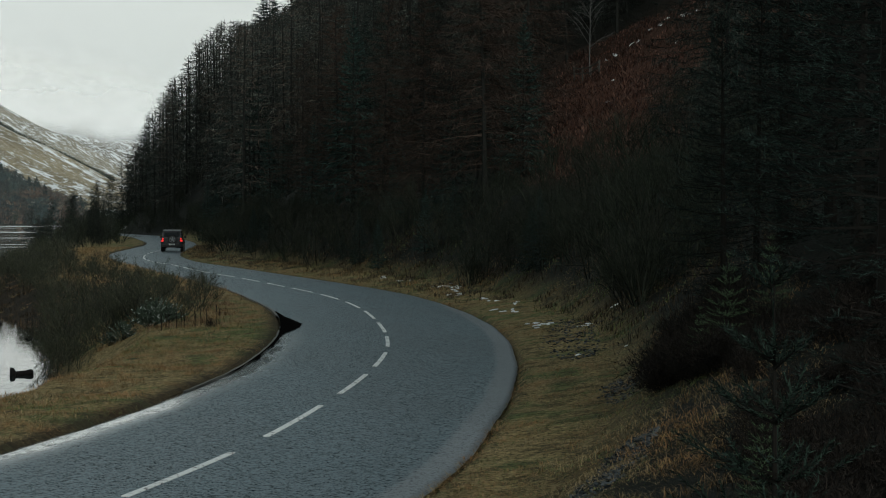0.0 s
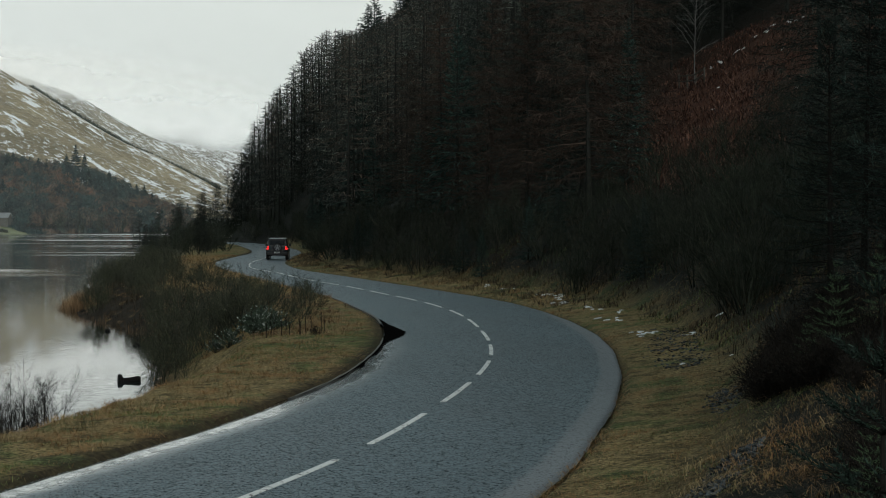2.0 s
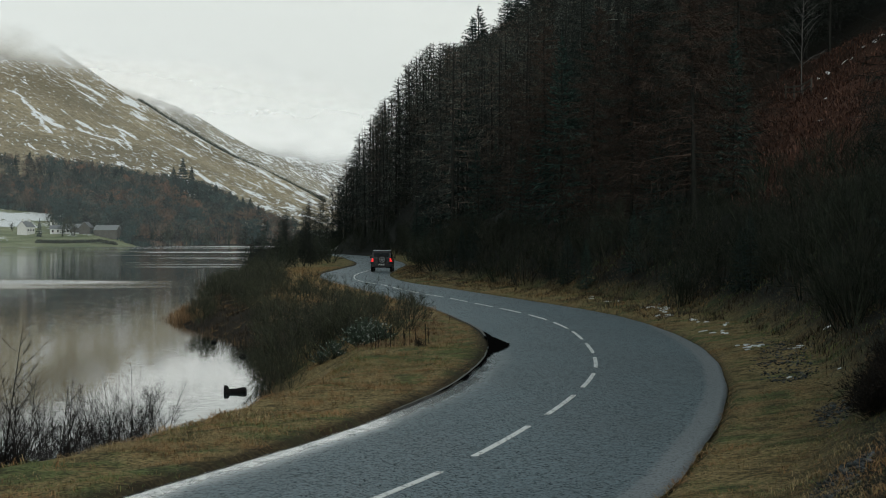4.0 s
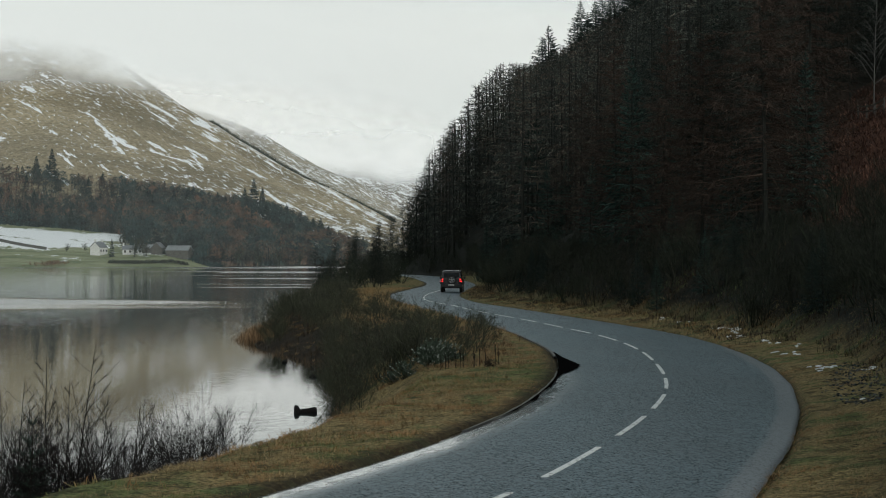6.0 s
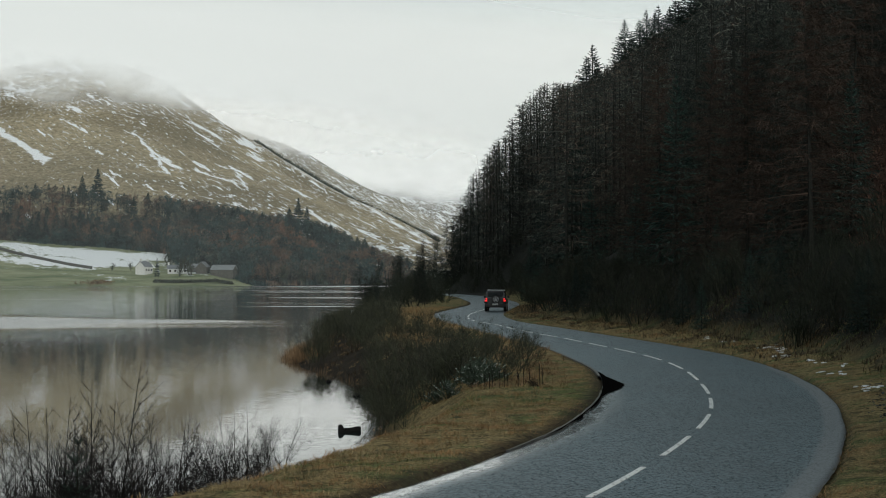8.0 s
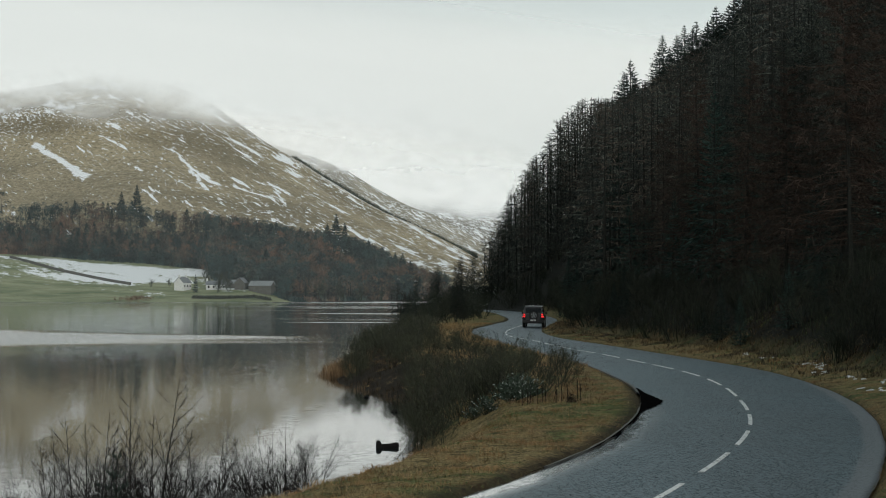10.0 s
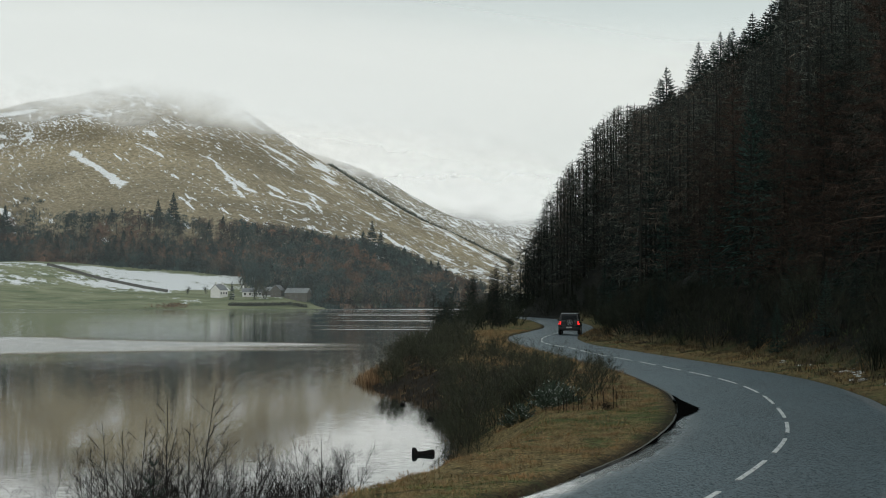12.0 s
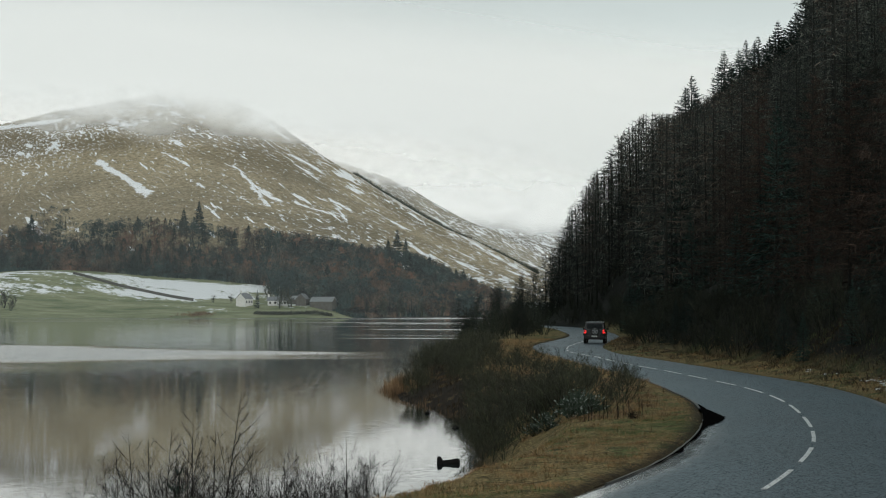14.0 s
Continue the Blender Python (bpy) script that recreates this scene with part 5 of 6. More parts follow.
# tall thin saplings on the near bank, dark against the water
def sapling(rng, h):
    """A young birch: a slightly wavy stem, side branches that rise and curve, and fine twigs on them."""
    wood, twigs = Soup(), Soup()
    bend, turn_, ph = rng.uniform(0.03, 0.16) * h, rng.uniform(0, 6.28), rng.uniform(0, 6.28)

    def stem(t):
        return np.array((bend * t * t * math.cos(turn_) + 0.02 * math.sin(7 * t + ph), bend * t * t * math.sin(turn_) + 0.02 * math.cos(6 * t + ph), h * t))

    steps = np.linspace(0, 1, 9)
    wood.tube([stem(t) - np.array((0, 0, 0.2 * (t == 0))) for t in steps], [0.0145 * (1 - 0.9 * t) + 0.002 for t in steps], 5)
    for k in range(24):
        t = 0.10 + 0.86 * (k + rng.random()) / 24
        p, a, e = stem(t), rng.uniform(0, 6.28), rng.uniform(0.62, 0.95)
        ln = h * 0.46 * (1.08 - t) ** 0.8 * rng.uniform(0.5, 1.15)
        pts = [p]
        for j in range(3):
            pts.append(pts[-1] + unit(a + rng.uniform(-0.15, 0.15), e + 0.12 * j + rng.uniform(-0.08, 0.08)) * ln / 3)
        r = 0.0078 * (1.1 - t) + 0.0016
        twigs.tube(pts, [r, r * 0.75, r * 0.5, 0.001], 3)
        for j in range(9):
            f = rng.uniform(0.15, 0.97) * 3
            i = min(int(f), 2)
            b = pts[i] + (pts[i + 1] - pts[i]) * (f - i)
            sa, se = a + rng.choice((-1, 1)) * rng.uniform(0.4, 0.95), e + rng.uniform(-0.25, 0.3)
            sl = ln * rng.uniform(0.16, 0.40) * (1.2 - f / 4)
            twigs.blade(b, unit(sa, se), sl, 0.0085, rng.uniform(-1, 1, 3))
            for q in range(2):
                twigs.blade(b + unit(sa, se) * sl * rng.uniform(0.3, 0.8), unit(sa + rng.uniform(-0.7, 0.7), se + rng.uniform(-0.3, 0.4)), sl * 0.45, 0.0060, rng.uniform(-1, 1, 3))
    return wood, twigs


SAPLINGS = [plant("birch_sapling", "slender leafless birch sapling on the near loch bank", "sapling",
                  sapling(np.random.default_rng(140 + i), 3.0), M_BLACKTWIG, M_BLACKTWIG, ("trunk", "crown"), "saplings on the near bank") for i in range(4)]
SHRUBS = [plant("bare_shrub", "crooked dark leafless shrub on the near loch bank", "bush",
                bush(np.random.default_rng(150 + i), 1.4, 4, 4, 0.009, 0.9, 0.0046, 4), M_BLACKTWIG, M_BLACKTWIG, ("trunk", "crown"), "shrubs on the near bank") for i in range(4)]
for x, y, size in ((-6.95, 31.0, 0.93), (-6.75, 31.8, 0.86), (-6.45, 31.2, 1.02), (-6.30, 31.6, 0.88), (-6.02, 31.3, 1.08), (-5.90, 31.9, 0.85), (-5.55, 31.0, 0.80), (-7.45, 32.0, 0.66),
                   (-7.2, 30.4, 0.62), (-6.6, 30.4, 0.70), (-6.15, 30.5, 0.74), (-5.75, 30.6, 0.66), (-5.2, 31.2, 0.66), (-7.8, 30.8, 0.52), (-4.95, 31.6, 0.52), (-4.1, 32.9, 0.45)):
    place(SAPLINGS[int(brng.integers(4))], x, y, brng, size, z=max(float(land(x, y)), -1.7))
for i in range(36):
    f = i / 35
    x, y = -7.9 + 3.9 * f + brng.uniform(-0.25, 0.25), 30.8 + 2.4 * f ** 1.4 + brng.uniform(-0.7, 0.6)
    place(SAPLINGS[int(brng.integers(4))], x, y, brng, (0.86 - 0.30 * f) * brng.uniform(0.7, 1.15), z=max(float(land(x, y)), -1.7))
for i in range(44):
    f = i / 43
    x, y = -8.0 + 4.35 * f + brng.uniform(-0.2, 0.2), 30.2 + 3.2 * f ** 1.4 + brng.uniform(-0.6, 0.5)
    place(SHRUBS[int(brng.integers(4))], x, y, brng, (1.85 - 0.72 * f) * brng.uniform(0.6, 1.1), z=max(float(land(x, y)), -1.7))

for i in range(12):
    x, y = brng.uniform(-8.2, -5.3), brng.uniform(28.0, 30.6)
    place((SHRUBS if i % 2 else SAPLINGS)[int(brng.integers(4))], x, y, brng, brng.uniform(0.8, 1.25) if i % 2 else brng.uniform(0.4, 0.62), z=max(float(land(x, y)), -1.7))

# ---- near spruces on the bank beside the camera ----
NEAR = [plant("sitka_spruce", "large sitka spruce with shade-darkened needles and grey-green shoots beside the verge", "tree",
              sitka(np.random.default_rng(160 + i), 10.0, 0.38, 6, 0.22, 0.62), M_DARKBARK, M_SHADED_SITKA, group="spruces beside the verge") for i in range(2)]
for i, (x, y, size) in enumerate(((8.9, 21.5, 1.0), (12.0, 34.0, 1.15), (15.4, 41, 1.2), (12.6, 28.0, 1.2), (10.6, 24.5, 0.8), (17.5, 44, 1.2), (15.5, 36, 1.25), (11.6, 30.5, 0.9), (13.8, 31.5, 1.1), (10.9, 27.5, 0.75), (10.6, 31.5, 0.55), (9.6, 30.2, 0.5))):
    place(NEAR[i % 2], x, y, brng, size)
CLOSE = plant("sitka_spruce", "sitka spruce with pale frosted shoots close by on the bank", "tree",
              sitka(np.random.default_rng(165), 7.4, 0.34, 6, 0.24, 0.34), M_DARKBARK, M_SHADED_SITKA, group="spruces beside the verge")
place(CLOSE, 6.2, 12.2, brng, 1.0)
YOUNG = plant("young_spruce", "young spruce sapling with upturned tips on the verge bank", "sapling",
              young_spruce(np.random.default_rng(170), 1.7), M_DARKBARK, M_YOUNG, group="young spruces")
for x, y, size in ((7.95, 24.9, 0.84), (7.60, 24.9, 0.5), (9.05, 26.2, 0.7), (4.1, 12.0, 0.4)):
    place(YOUNG, x, y, brng, size)
DARK_YOUNG = plant("young_spruce", "dark young spruce with an open crown on the bank", "sapling",
                   young_spruce(np.random.default_rng(172), 1.7), M_DARKBARK, M_DARKYOUNG, group="young spruces")
for x, y, size in ((2.14, 6.06, 1.02), (-6.5, 29.9, 1.2)):
    place(DARK_YOUNG, x, y, brng, size)


# ---- grass, bracken, reeds and heather: real blades in clumps ----
def blades(name, label, category, material, px, py, count, length, width, lean, seed, spread=0.16, parent=None):
    """Clumps of bent blades at the given places, joined."""
    r = np.random.default_rng(seed)
    n = len(px)
    bx = np.repeat(px, count) + r.normal(0, spread, n * count)
    by = np.repeat(py, count) + r.normal(0, spread, n * count)
    size = np.repeat(r.uniform(0.6, 1.25, n), count)
    bz = land(bx, by) - 0.02
    a = r.uniform(0, 2 * np.pi, n * count)
    ln = length * size * r.uniform(0.5, 1.2, n * count)
    out = lean * r.uniform(0.2, 1.3, n * count)
    w = width * r.uniform(0.7, 1.3, n * count)
    dx, dy = np.cos(a), np.sin(a)
    b0 = np.stack([bx - dy * w, by + dx * w, bz], 1)
    b1 = np.stack([bx + dy * w, by - dx * w, bz], 1)
    m = np.stack([bx + dx * ln * out * 0.35, by + dy * ln * out * 0.35, bz + ln * 0.62], 1)
    side = np.stack([-dy * w * 0.7, dx * w * 0.7, 0 * w], 1)
    tip = np.stack([bx + dx * ln * out, by + dy * ln * out, bz + ln * np.clip(1.0 - 0.35 * out, 0.2, 1)], 1)
    v = np.stack([b0, b1, m - side, m + side, tip], 1).reshape(-1, 3)
    k = 5 * np.arange(n * count)[:, None]
    f = np.concatenate([k + np.array([[0, 1, 2]]), k + np.array([[0, 2, 3]]), k + np.array([[3, 2, 4]])], 0)
    me = mesh_arrays(name, v, f, material)
    return tagged(new(name, me), label, category, kind="stuff")


g = np.random.default_rng(31)


def left_spots(n, y0, y1, u0, u1, power=1.4):
    y = y0 + (y1 - y0) * g.random(n) ** power
    u = g.uniform(u0, u1, n)
    return ROAD_L(y) - 0.34 - u * (ROAD_L(y) - SHORE(y)), y


def right_spots(n, y0, y1, d0, d1, power=1.4):
    y = y0 + (y1 - y0) * g.random(n) ** power
    return ROAD_R(y) + g.uniform(d0, d1, n), y


def patchy(xy, s, cut):
    x, y = xy
    keep = wobble(x, y, s, 4) + g.normal(0, 0.35, len(x)) > cut
    return x[keep], y[keep]


blades("dead_grass", "tawny dead grass on the loch verge", "grass", M_STRAW, *patchy(left_spots(7600, 19, 125, 0.0, 0.75, 1.8), 0.45, -0.35), 14, 0.11, 0.0036, 2.6, 1, 0.13)
blades("green_grass", "short green grass patches on the loch verge", "grass", M_GREEN, *patchy(left_spots(6000, 19, 66, 0.0, 0.6, 1.5), 0.38, 0.4), 14, 0.07, 0.004, 2.0, 2)
blades("rough_grass", "long rough dead grass along the loch bank", "grass", M_STRAW, *patchy(left_spots(2300, 19, 130, 0.12, 0.97), 0.7, 0.0), 14, 0.19, 0.004, 2.4, 3, 0.09)
blades("verge_grass", "tawny dead grass on the roadside verge below the wood", "grass", M_STRAW, *patchy(right_spots(7000, 17, 120, -0.04, 4.6, 1.8), 0.45, 0.0), 14, 0.08, 0.0032, 3.0, 4, 0.2)
blades("verge_moss", "green mossy grass on the roadside verge", "grass", M_GREEN, *patchy(right_spots(6200, 17, 110, 0.3, 4.0, 1.8), 0.55, -0.1), 13, 0.055, 0.0032, 2.6, 5, 0.2)
blades("bank_grass", "long pale dead grass on the bank under the spruces", "grass", M_STRAW, *patchy(right_spots(560, 14, 27, 1.5, 4.8, 1.0), 0.7, -0.3), 12, 0.14, 0.003, 2.6, 6)
blades("bank_tussock", "dark tussocks and dead stalks on the bank below the bushes", "grass", M_SEDGE, *patchy(right_spots(1900, 36, 120, 2.3, 8.0, 1.2), 0.8, -0.5), 10, 0.34, 0.008, 1.3, 14, 0.2)
blades("bank_moss", "green moss and grass on the bank below the bushes", "grass", M_GREEN, *patchy(right_spots(700, 40, 120, 1.8, 6.5, 1.2), 0.5, 0.1), 10, 0.22, 0.008, 1.6, 15, 0.2)
blades("far_verge_grass", "long tawny dead grass between the bank bushes and the road", "grass", M_STRAW, *left_spots(1500, 76, 190, 0.0, 0.5, 1.0), 12, 0.26, 0.010, 1.8, 16, 0.25)
blades("far_verge_sedge", "dull brown sedge along the wood side of the road", "grass", M_SEDGE, *right_spots(1100, 64, 200, 0.5, 4.5, 1.0), 12, 0.24, 0.010, 2.0, 17, 0.25)
blades("far_verge_straw", "dead straw along the wood side of the road", "grass", M_STRAW, *patchy(right_spots(1200, 64, 200, 0.1, 4.0, 1.0), 0.4, 0.0), 12, 0.20, 0.009, 2.0, 18, 0.25)
y = g.uniform(76, 126, 5200)
x = ROAD_R(y) + foot(y) + 7.0 + 0.3 * np.maximum(0, y - 88) + 30 * g.random(5200)
blades("dead_bracken", "russet dead bracken on the open slope", "bracken", M_BRACKEN, x, y, 15, 0.38, 0.018, 2.0, 7, 0.34)
x, y = left_spots(150, 101, 112, 0.84, 1.03, 1.0)
blades("reed_bed", "rust-brown reeds at the water's edge", "reeds", M_REED, x, y, 14, 0.75, 0.009, 0.5, 8, 0.3)
x, y = left_spots(90, 80, 98, 0.98, 1.12, 1.0)
blades("shore_reeds", "sparse reeds standing in the shallows", "reeds", M_REED, x, y, 4, 0.45, 0.007, 0.25, 9, 0.25)
x, y = left_spots(380, 52, 96, 0.10, 0.55, 1.0)
blades("verge_bracken", "orange-brown dead bracken and stalks beside the bank bushes", "bracken", M_REED, *patchy((x, y), 0.9, -0.3), 14, 0.26, 0.009, 2.4, 13, 0.25)
x, y = left_spots(1100, 58, 150, 0.45, 1.0, 1.0)
blades("bank_sedge", "dull brown sedge between the bank bushes", "grass", M_SEDGE, x, y, 10, 0.4, 0.008, 1.0, 10, 0.25)


def heather(seed, h=0.5):
    r = np.random.default_rng(seed)
    wood, leaves = Soup(), Soup()
    for k in range(85):
        d = unit(r.uniform(0, 6.28), r.uniform(0.25, 1.5))
        ln = h * r.uniform(0.6, 1.1)
        wood.blade(np.array((0, 0, -0.1)), d, ln + 0.1, 0.008, r.uniform(-1, 1, 3))
        for j in range(13):
            p = d * ln * r.uniform(0.4, 1.0) + r.normal(0, 0.03, 3)
            leaves.blade(p, d + r.uniform(-0.9, 0.9, 3), h * r.uniform(0.10, 0.22), 0.011, r.uniform(-1, 1, 3))
    return wood, leaves


HEATHER = [plant("heather_clump", "dark brown heather clump, blackened for shade, on the peaty bank", "heather", heather(200 + i), M_HEATHER, M_HEATHER, ("trunk", "crown"), "heather on the bank") for i in range(3)]
for i in range(100):
    y = brng.uniform(12, 33)
    d = brng.uniform(5.2 if y < 17 else 3.6 if y < 23 else 2.6, 8.0)
    x = float(ROAD_R(y)) + d
    if math.hypot(x, y) < 7.5 or (y < 25 and x / y < 0.345):
        continue
    place(HEATHER[int(brng.integers(3))], x, y, brng, brng.uniform(0.6, 1.1) * (1.0 if y < 19 else 1.15))
for i in range(130):
    y = brng.uniform(8, 24)
    x = y * brng.uniform(0.33, 0.46)
    if math.hypot(x, y) > 8.0:
        place(HEATHER[int(brng.integers(3))], x, y, brng, brng.uniform(0.5, 1.0))
a, q = g.uniform(-0.3, 1.3, 2600), g.uniform(3.0, 20.0, 2600)
x, y = q * np.sin(a), q * np.cos(a)
ok = x - ROAD_R(y) > 2.0
ok &= x / y > 0.31
blades("dark_sedge", "dull dark sedge and dead stalks on the camera bank", "grass", M_SEDGE, x[ok], y[ok], 12, 0.16, 0.004, 1.8, 12, 0.14)
# clumps massed to give the black shade under the bank's overhang
for i in range(52):
    y = brng.uniform(23.2, 28.8)
    x = y * brng.uniform(0.276, 0.322)
    place(HEATHER[int(brng.integers(3))], x, y, brng, brng.uniform(0.8, 1.3))
place(HEATHER[0], 1.6, 51.5, brng, 0.6)


def frosted(seed):
    r = np.random.default_rng(seed)
    wood, leaves = Soup(), Soup()
    for k in range(60):
        d = unit(r.uniform(0, 6.28), r.uniform(0.3, 1.5))
        ln = r.uniform(0.55, 1.0)
        wood.tube([np.array((0, 0, -0.1)), d * ln * 0.5 + np.array((0, 0, 0.05)), d * ln], [0.012, 0.009, 0.004], 3)
        for j in range(26):
            p = d * ln * r.uniform(0.45, 1.02)
            n = r.normal(0, 1, 3)
            dd = d * 0.8 + r.uniform(-0.9, 0.9, 3)
            dd /= np.linalg.norm(dd)
            sd = np.cross(dd, n)
            leaves.leaf(p, dd, 0.11, 0.045, sd / np.linalg.norm(sd))
    return wood, leaves


FROSTED = plant("evergreen_shrub", "evergreen shrub with frost-whitened leaves on the loch bank", "bush", frosted(7), M_DARKTWIG, M_FROST, ("trunk", "crown"), "frosted shrubs")
for x, y, size in ((-0.1, 54.0, 0.78), (-0.8, 53.7, 0.62), (0.5, 55.4, 0.66), (-1.2, 54.6, 0.45), (0.2, 56.6, 0.8)):
    place(FROSTED, x, y, brng, size)


for i in range(12):
    x, y = 0.2 + 0.16 * i + brng.uniform(-0.1, 0.1), 51.0 + 0.28 * i + brng.uniform(-0.6, 0.6)
    st = Soup()
    h = brng.uniform(0.35, 0.6)
    st.tube([np.array((0, 0, -0.05)), np.array((0.01, 0, h * 0.6)), np.array((0.0, 0.02, h))], [0.010, 0.008, 0.005], 5)
    for k in range(40):
        p = np.array((0, 0.01, h * brng.uniform(0.55, 1.0)))
        st.blade(p, unit(brng.uniform(0, 6.28), brng.uniform(0.4, 1.3)), 0.05, 0.016, brng.uniform(-1, 1, 3))
    ob = new("dead_dock", st.mesh("dead_dock", M_HEATHER))
    ob.location = (x, y, float(land(x, y)))
    tagged(ob, "dark dead dock stalk with a seed head on the verge", "plant", "dead docks")


# ---- birches above the bracken ----
def birch(seed, h):
    r = np.random.default_rng(seed)
    wood, twigs = Soup(), Soup()
    line = [np.array((0.10 * math.sin(t * 3 + seed), 0.08 * math.sin(t * 4), h * t - 0.4 * (t == 0))) for t in np.linspace(0, 1, 8)]
    wood.tube(line, [0.036 * (1 - 0.85 * t) + 0.006 for t in np.linspace(0, 1, 8)], 7)
    for k in range(34):
        t = r.uniform(0.22, 0.98)
        p = np.array((0.10 * math.sin(t * 3 + seed), 0.08 * math.sin(t * 4), h * t))
        a, e = r.uniform(0, 6.28), r.uniform(0.5, 1.1)
        ln = h * 0.28 * (1.15 - t) * r.uniform(0.6, 1.2)
        q = p + unit(a, e) * ln * 0.6
        w = q + unit(a, e - 0.25) * ln * 0.5
        twigs.tube([p, q, w], [0.02 * (1.1 - t), 0.012 * (1.1 - t) + 0.004, 0.004], 4)
        for j in range(16):
            b = q + (w - q) * r.random() if j % 2 else p + (q - p) * r.uniform(0.4, 1)
            twigs.blade(b, unit(a + r.uniform(-1, 1), r.uniform(-0.3, 1.0)), ln * r.uniform(0.2, 0.5), 0.014, r.uniform(-1, 1, 3))
    return wood, twigs


for i, (x, y, h) in enumerate(((28.7, 119, 9.0), (36.6, 119, 8.5))):
    tr, cr = birch(300 + i, h)
    ob = thing("birch_tree", (x, y, float(land(x, y))), "slender bare birch with pale bark above the bracken slope", "tree", "birches above the bracken")
    part("trunk", tr.mesh("trunk", M_BIRCH), None, ob)
    part("crown", cr.mesh("crown", M_BIRCH), None, ob)

# a short wooden fence beside the birch
posts = [(28.4 - 0.2 * k, 115.5 + 1.5 * k) for k in range(4)]
fence = thing("wooden_fence", (*posts[0], float(land(*posts[0]))), "short weathered wooden rail fence beside the birch", "fence")
ox, oy, oz = fence.location
for x, y in posts:
    part("post", box((0.10, 0.10, 1.2), (x - ox, y - oy, float(land(x, y)) - oz + 0.35), 0.01), M_WOOD, fence)
for (xa, ya), (xb, yb) in zip(posts[:-1], posts[1:]):
    za, zb = float(land(xa, ya)), float(land(xb, yb))
    ln = math.hypot(xb - xa, yb - ya)
    for up in (0.45, 0.80):
        part("rail", box((ln + 0.1, 0.04, 0.09), ((xa + xb) / 2 - ox - 0.075, (ya + yb) / 2 - oy, (za + zb) / 2 - oz + up), 0.008,
                         (0, -math.degrees(math.atan2(zb - za, ln)), math.degrees(math.atan2(yb - ya, xb - xa)))), M_WOOD, fence)


# ---- loose stone, snow, the broken edge ----
def chips(name, label, cx, cy, rx, ry, n, seed, slant=0.0):
    r = np.random.default_rng(seed)
    s = Soup()
    cube = np.array([(i, j, k) for i in (-1, 1) for j in (-1, 1) for k in (-1, 1)], float)
    quads = [(0, 1, 3, 2), (4, 6, 7, 5), (0, 4, 5, 1), (2, 3, 7, 6), (0, 2, 6, 4), (1, 5, 7, 3)]
    for i in range(n):
        a, q = r.uniform(0, 6.28), math.sqrt(r.random())
        y = cy + ry * q * math.sin(a)
        x = cx + rx * q * math.cos(a) * r.uniform(0.7, 1.25) + slant * (y - cy)
        size = r.uniform(0.008, 0.034) * np.array((1, r.uniform(0.5, 0.9), r.uniform(0.2, 0.45)))
        m = Euler((r.uniform(-0.5, 0.5), r.uniform(-0.5, 0.5), r.uniform(0, 6.28))).to_matrix()
        c = (cube + r.uniform(-0.3, 0.3, (8, 3))) * size
        c = c @ np.array(m).T + np.array((x, y, float(land(x, y)) + size[2] * 0.5))
        b = len(s.v)
        s.v += [tuple(p) for p in c]
        s.f += [tuple(b + k for k in f) for f in quads]
    tagged(new(name, s.mesh(name, M_SLATE)), label, "stones", kind="stuff")


chips("slate_scree", "loose dark slate chips on the verge", 10.1, 43.5, 0.75, 7.0, 900, 1, 0.22)
chips("slate_scree", "loose dark slate chips on the verge", 7.55, 29.2, 0.32, 2.2, 420, 2, 0.24)
chips("slate_scree", "loose dark slate chips on the verge", 4.83, 18.8, 0.26, 2.3, 820, 3, 0.45)
chips("slate_scree", "loose dark slate chips on the verge", 11.2, 50.0, 0.4, 2.0, 90, 4)
chips("slate_scree", "loose slate chips scattered by the snow", 12.2, 74.0, 0.9, 6.0, 160, 5)


def snow_patch(x, y, rx, ry, seed):
    r = np.random.default_rng(seed)
    bm = bmesh.new()
    rings = [(0.0, 1)] + [(q, 14) for q in (0.35, 0.7, 1.0)]
    ph = r.uniform(0, 6.28, 4)
    rows = []
    for q, n in rings:
        row = []
        for k in range(n):
            a = 2 * math.pi * k / n
            edge = 1 + 0.45 * math.sin(2 * a + ph[0]) + 0.4 * math.sin(3 * a + ph[1]) + 0.3 * math.sin(5 * a + ph[2])
            px, py = x + rx * q * edge * math.cos(a), y + ry * q * edge * math.sin(a)
            row.append(bm.verts.new((px, py, float(land(px, py)) + (0.012 * (1 - q ** 2) + 0.018 if q < 0.95 else -0.02))))
        rows.append(row)
    for k in range(14):
        bm.faces.new((rows[0][0], rows[1][k], rows[1][(k + 1) % 14]))
        for i in (1, 2):
            bm.faces.new((rows[i][k], rows[i + 1][k], rows[i + 1][(k + 1) % 14], rows[i][(k + 1) % 14]))
    ob = part("snow_patch", bm, M_SNOW, None)
    tagged(ob, "small leftover patch of old snow in the grass", "snow", "leftover snow")


for cx, cy, sx, sy, n in ((12.0, 75.0, 0.7, 2.6, 14), (11.0, 83, 0.5, 3, 6), (10.5, 49.3, 0.35, 0.9, 7), (11.5, 47.4, 0.4, 0.8, 5), (11.0, 57.5, 0.4, 2.0, 4), (11.8, 62.0, 0.4, 2.5, 5),
                          (11.7, 70.0, 0.5, 2.5, 7), (9.4, 38, 0.8, 2.0, 2)):
    for i in range(n):
        snow_patch(cx + brng.normal(0, 0.5) * sx, cy + brng.normal(0, 0.5) * sy, brng.uniform(0.04, 0.14), brng.uniform(0.06, 0.26), 400 + i + int(cy))
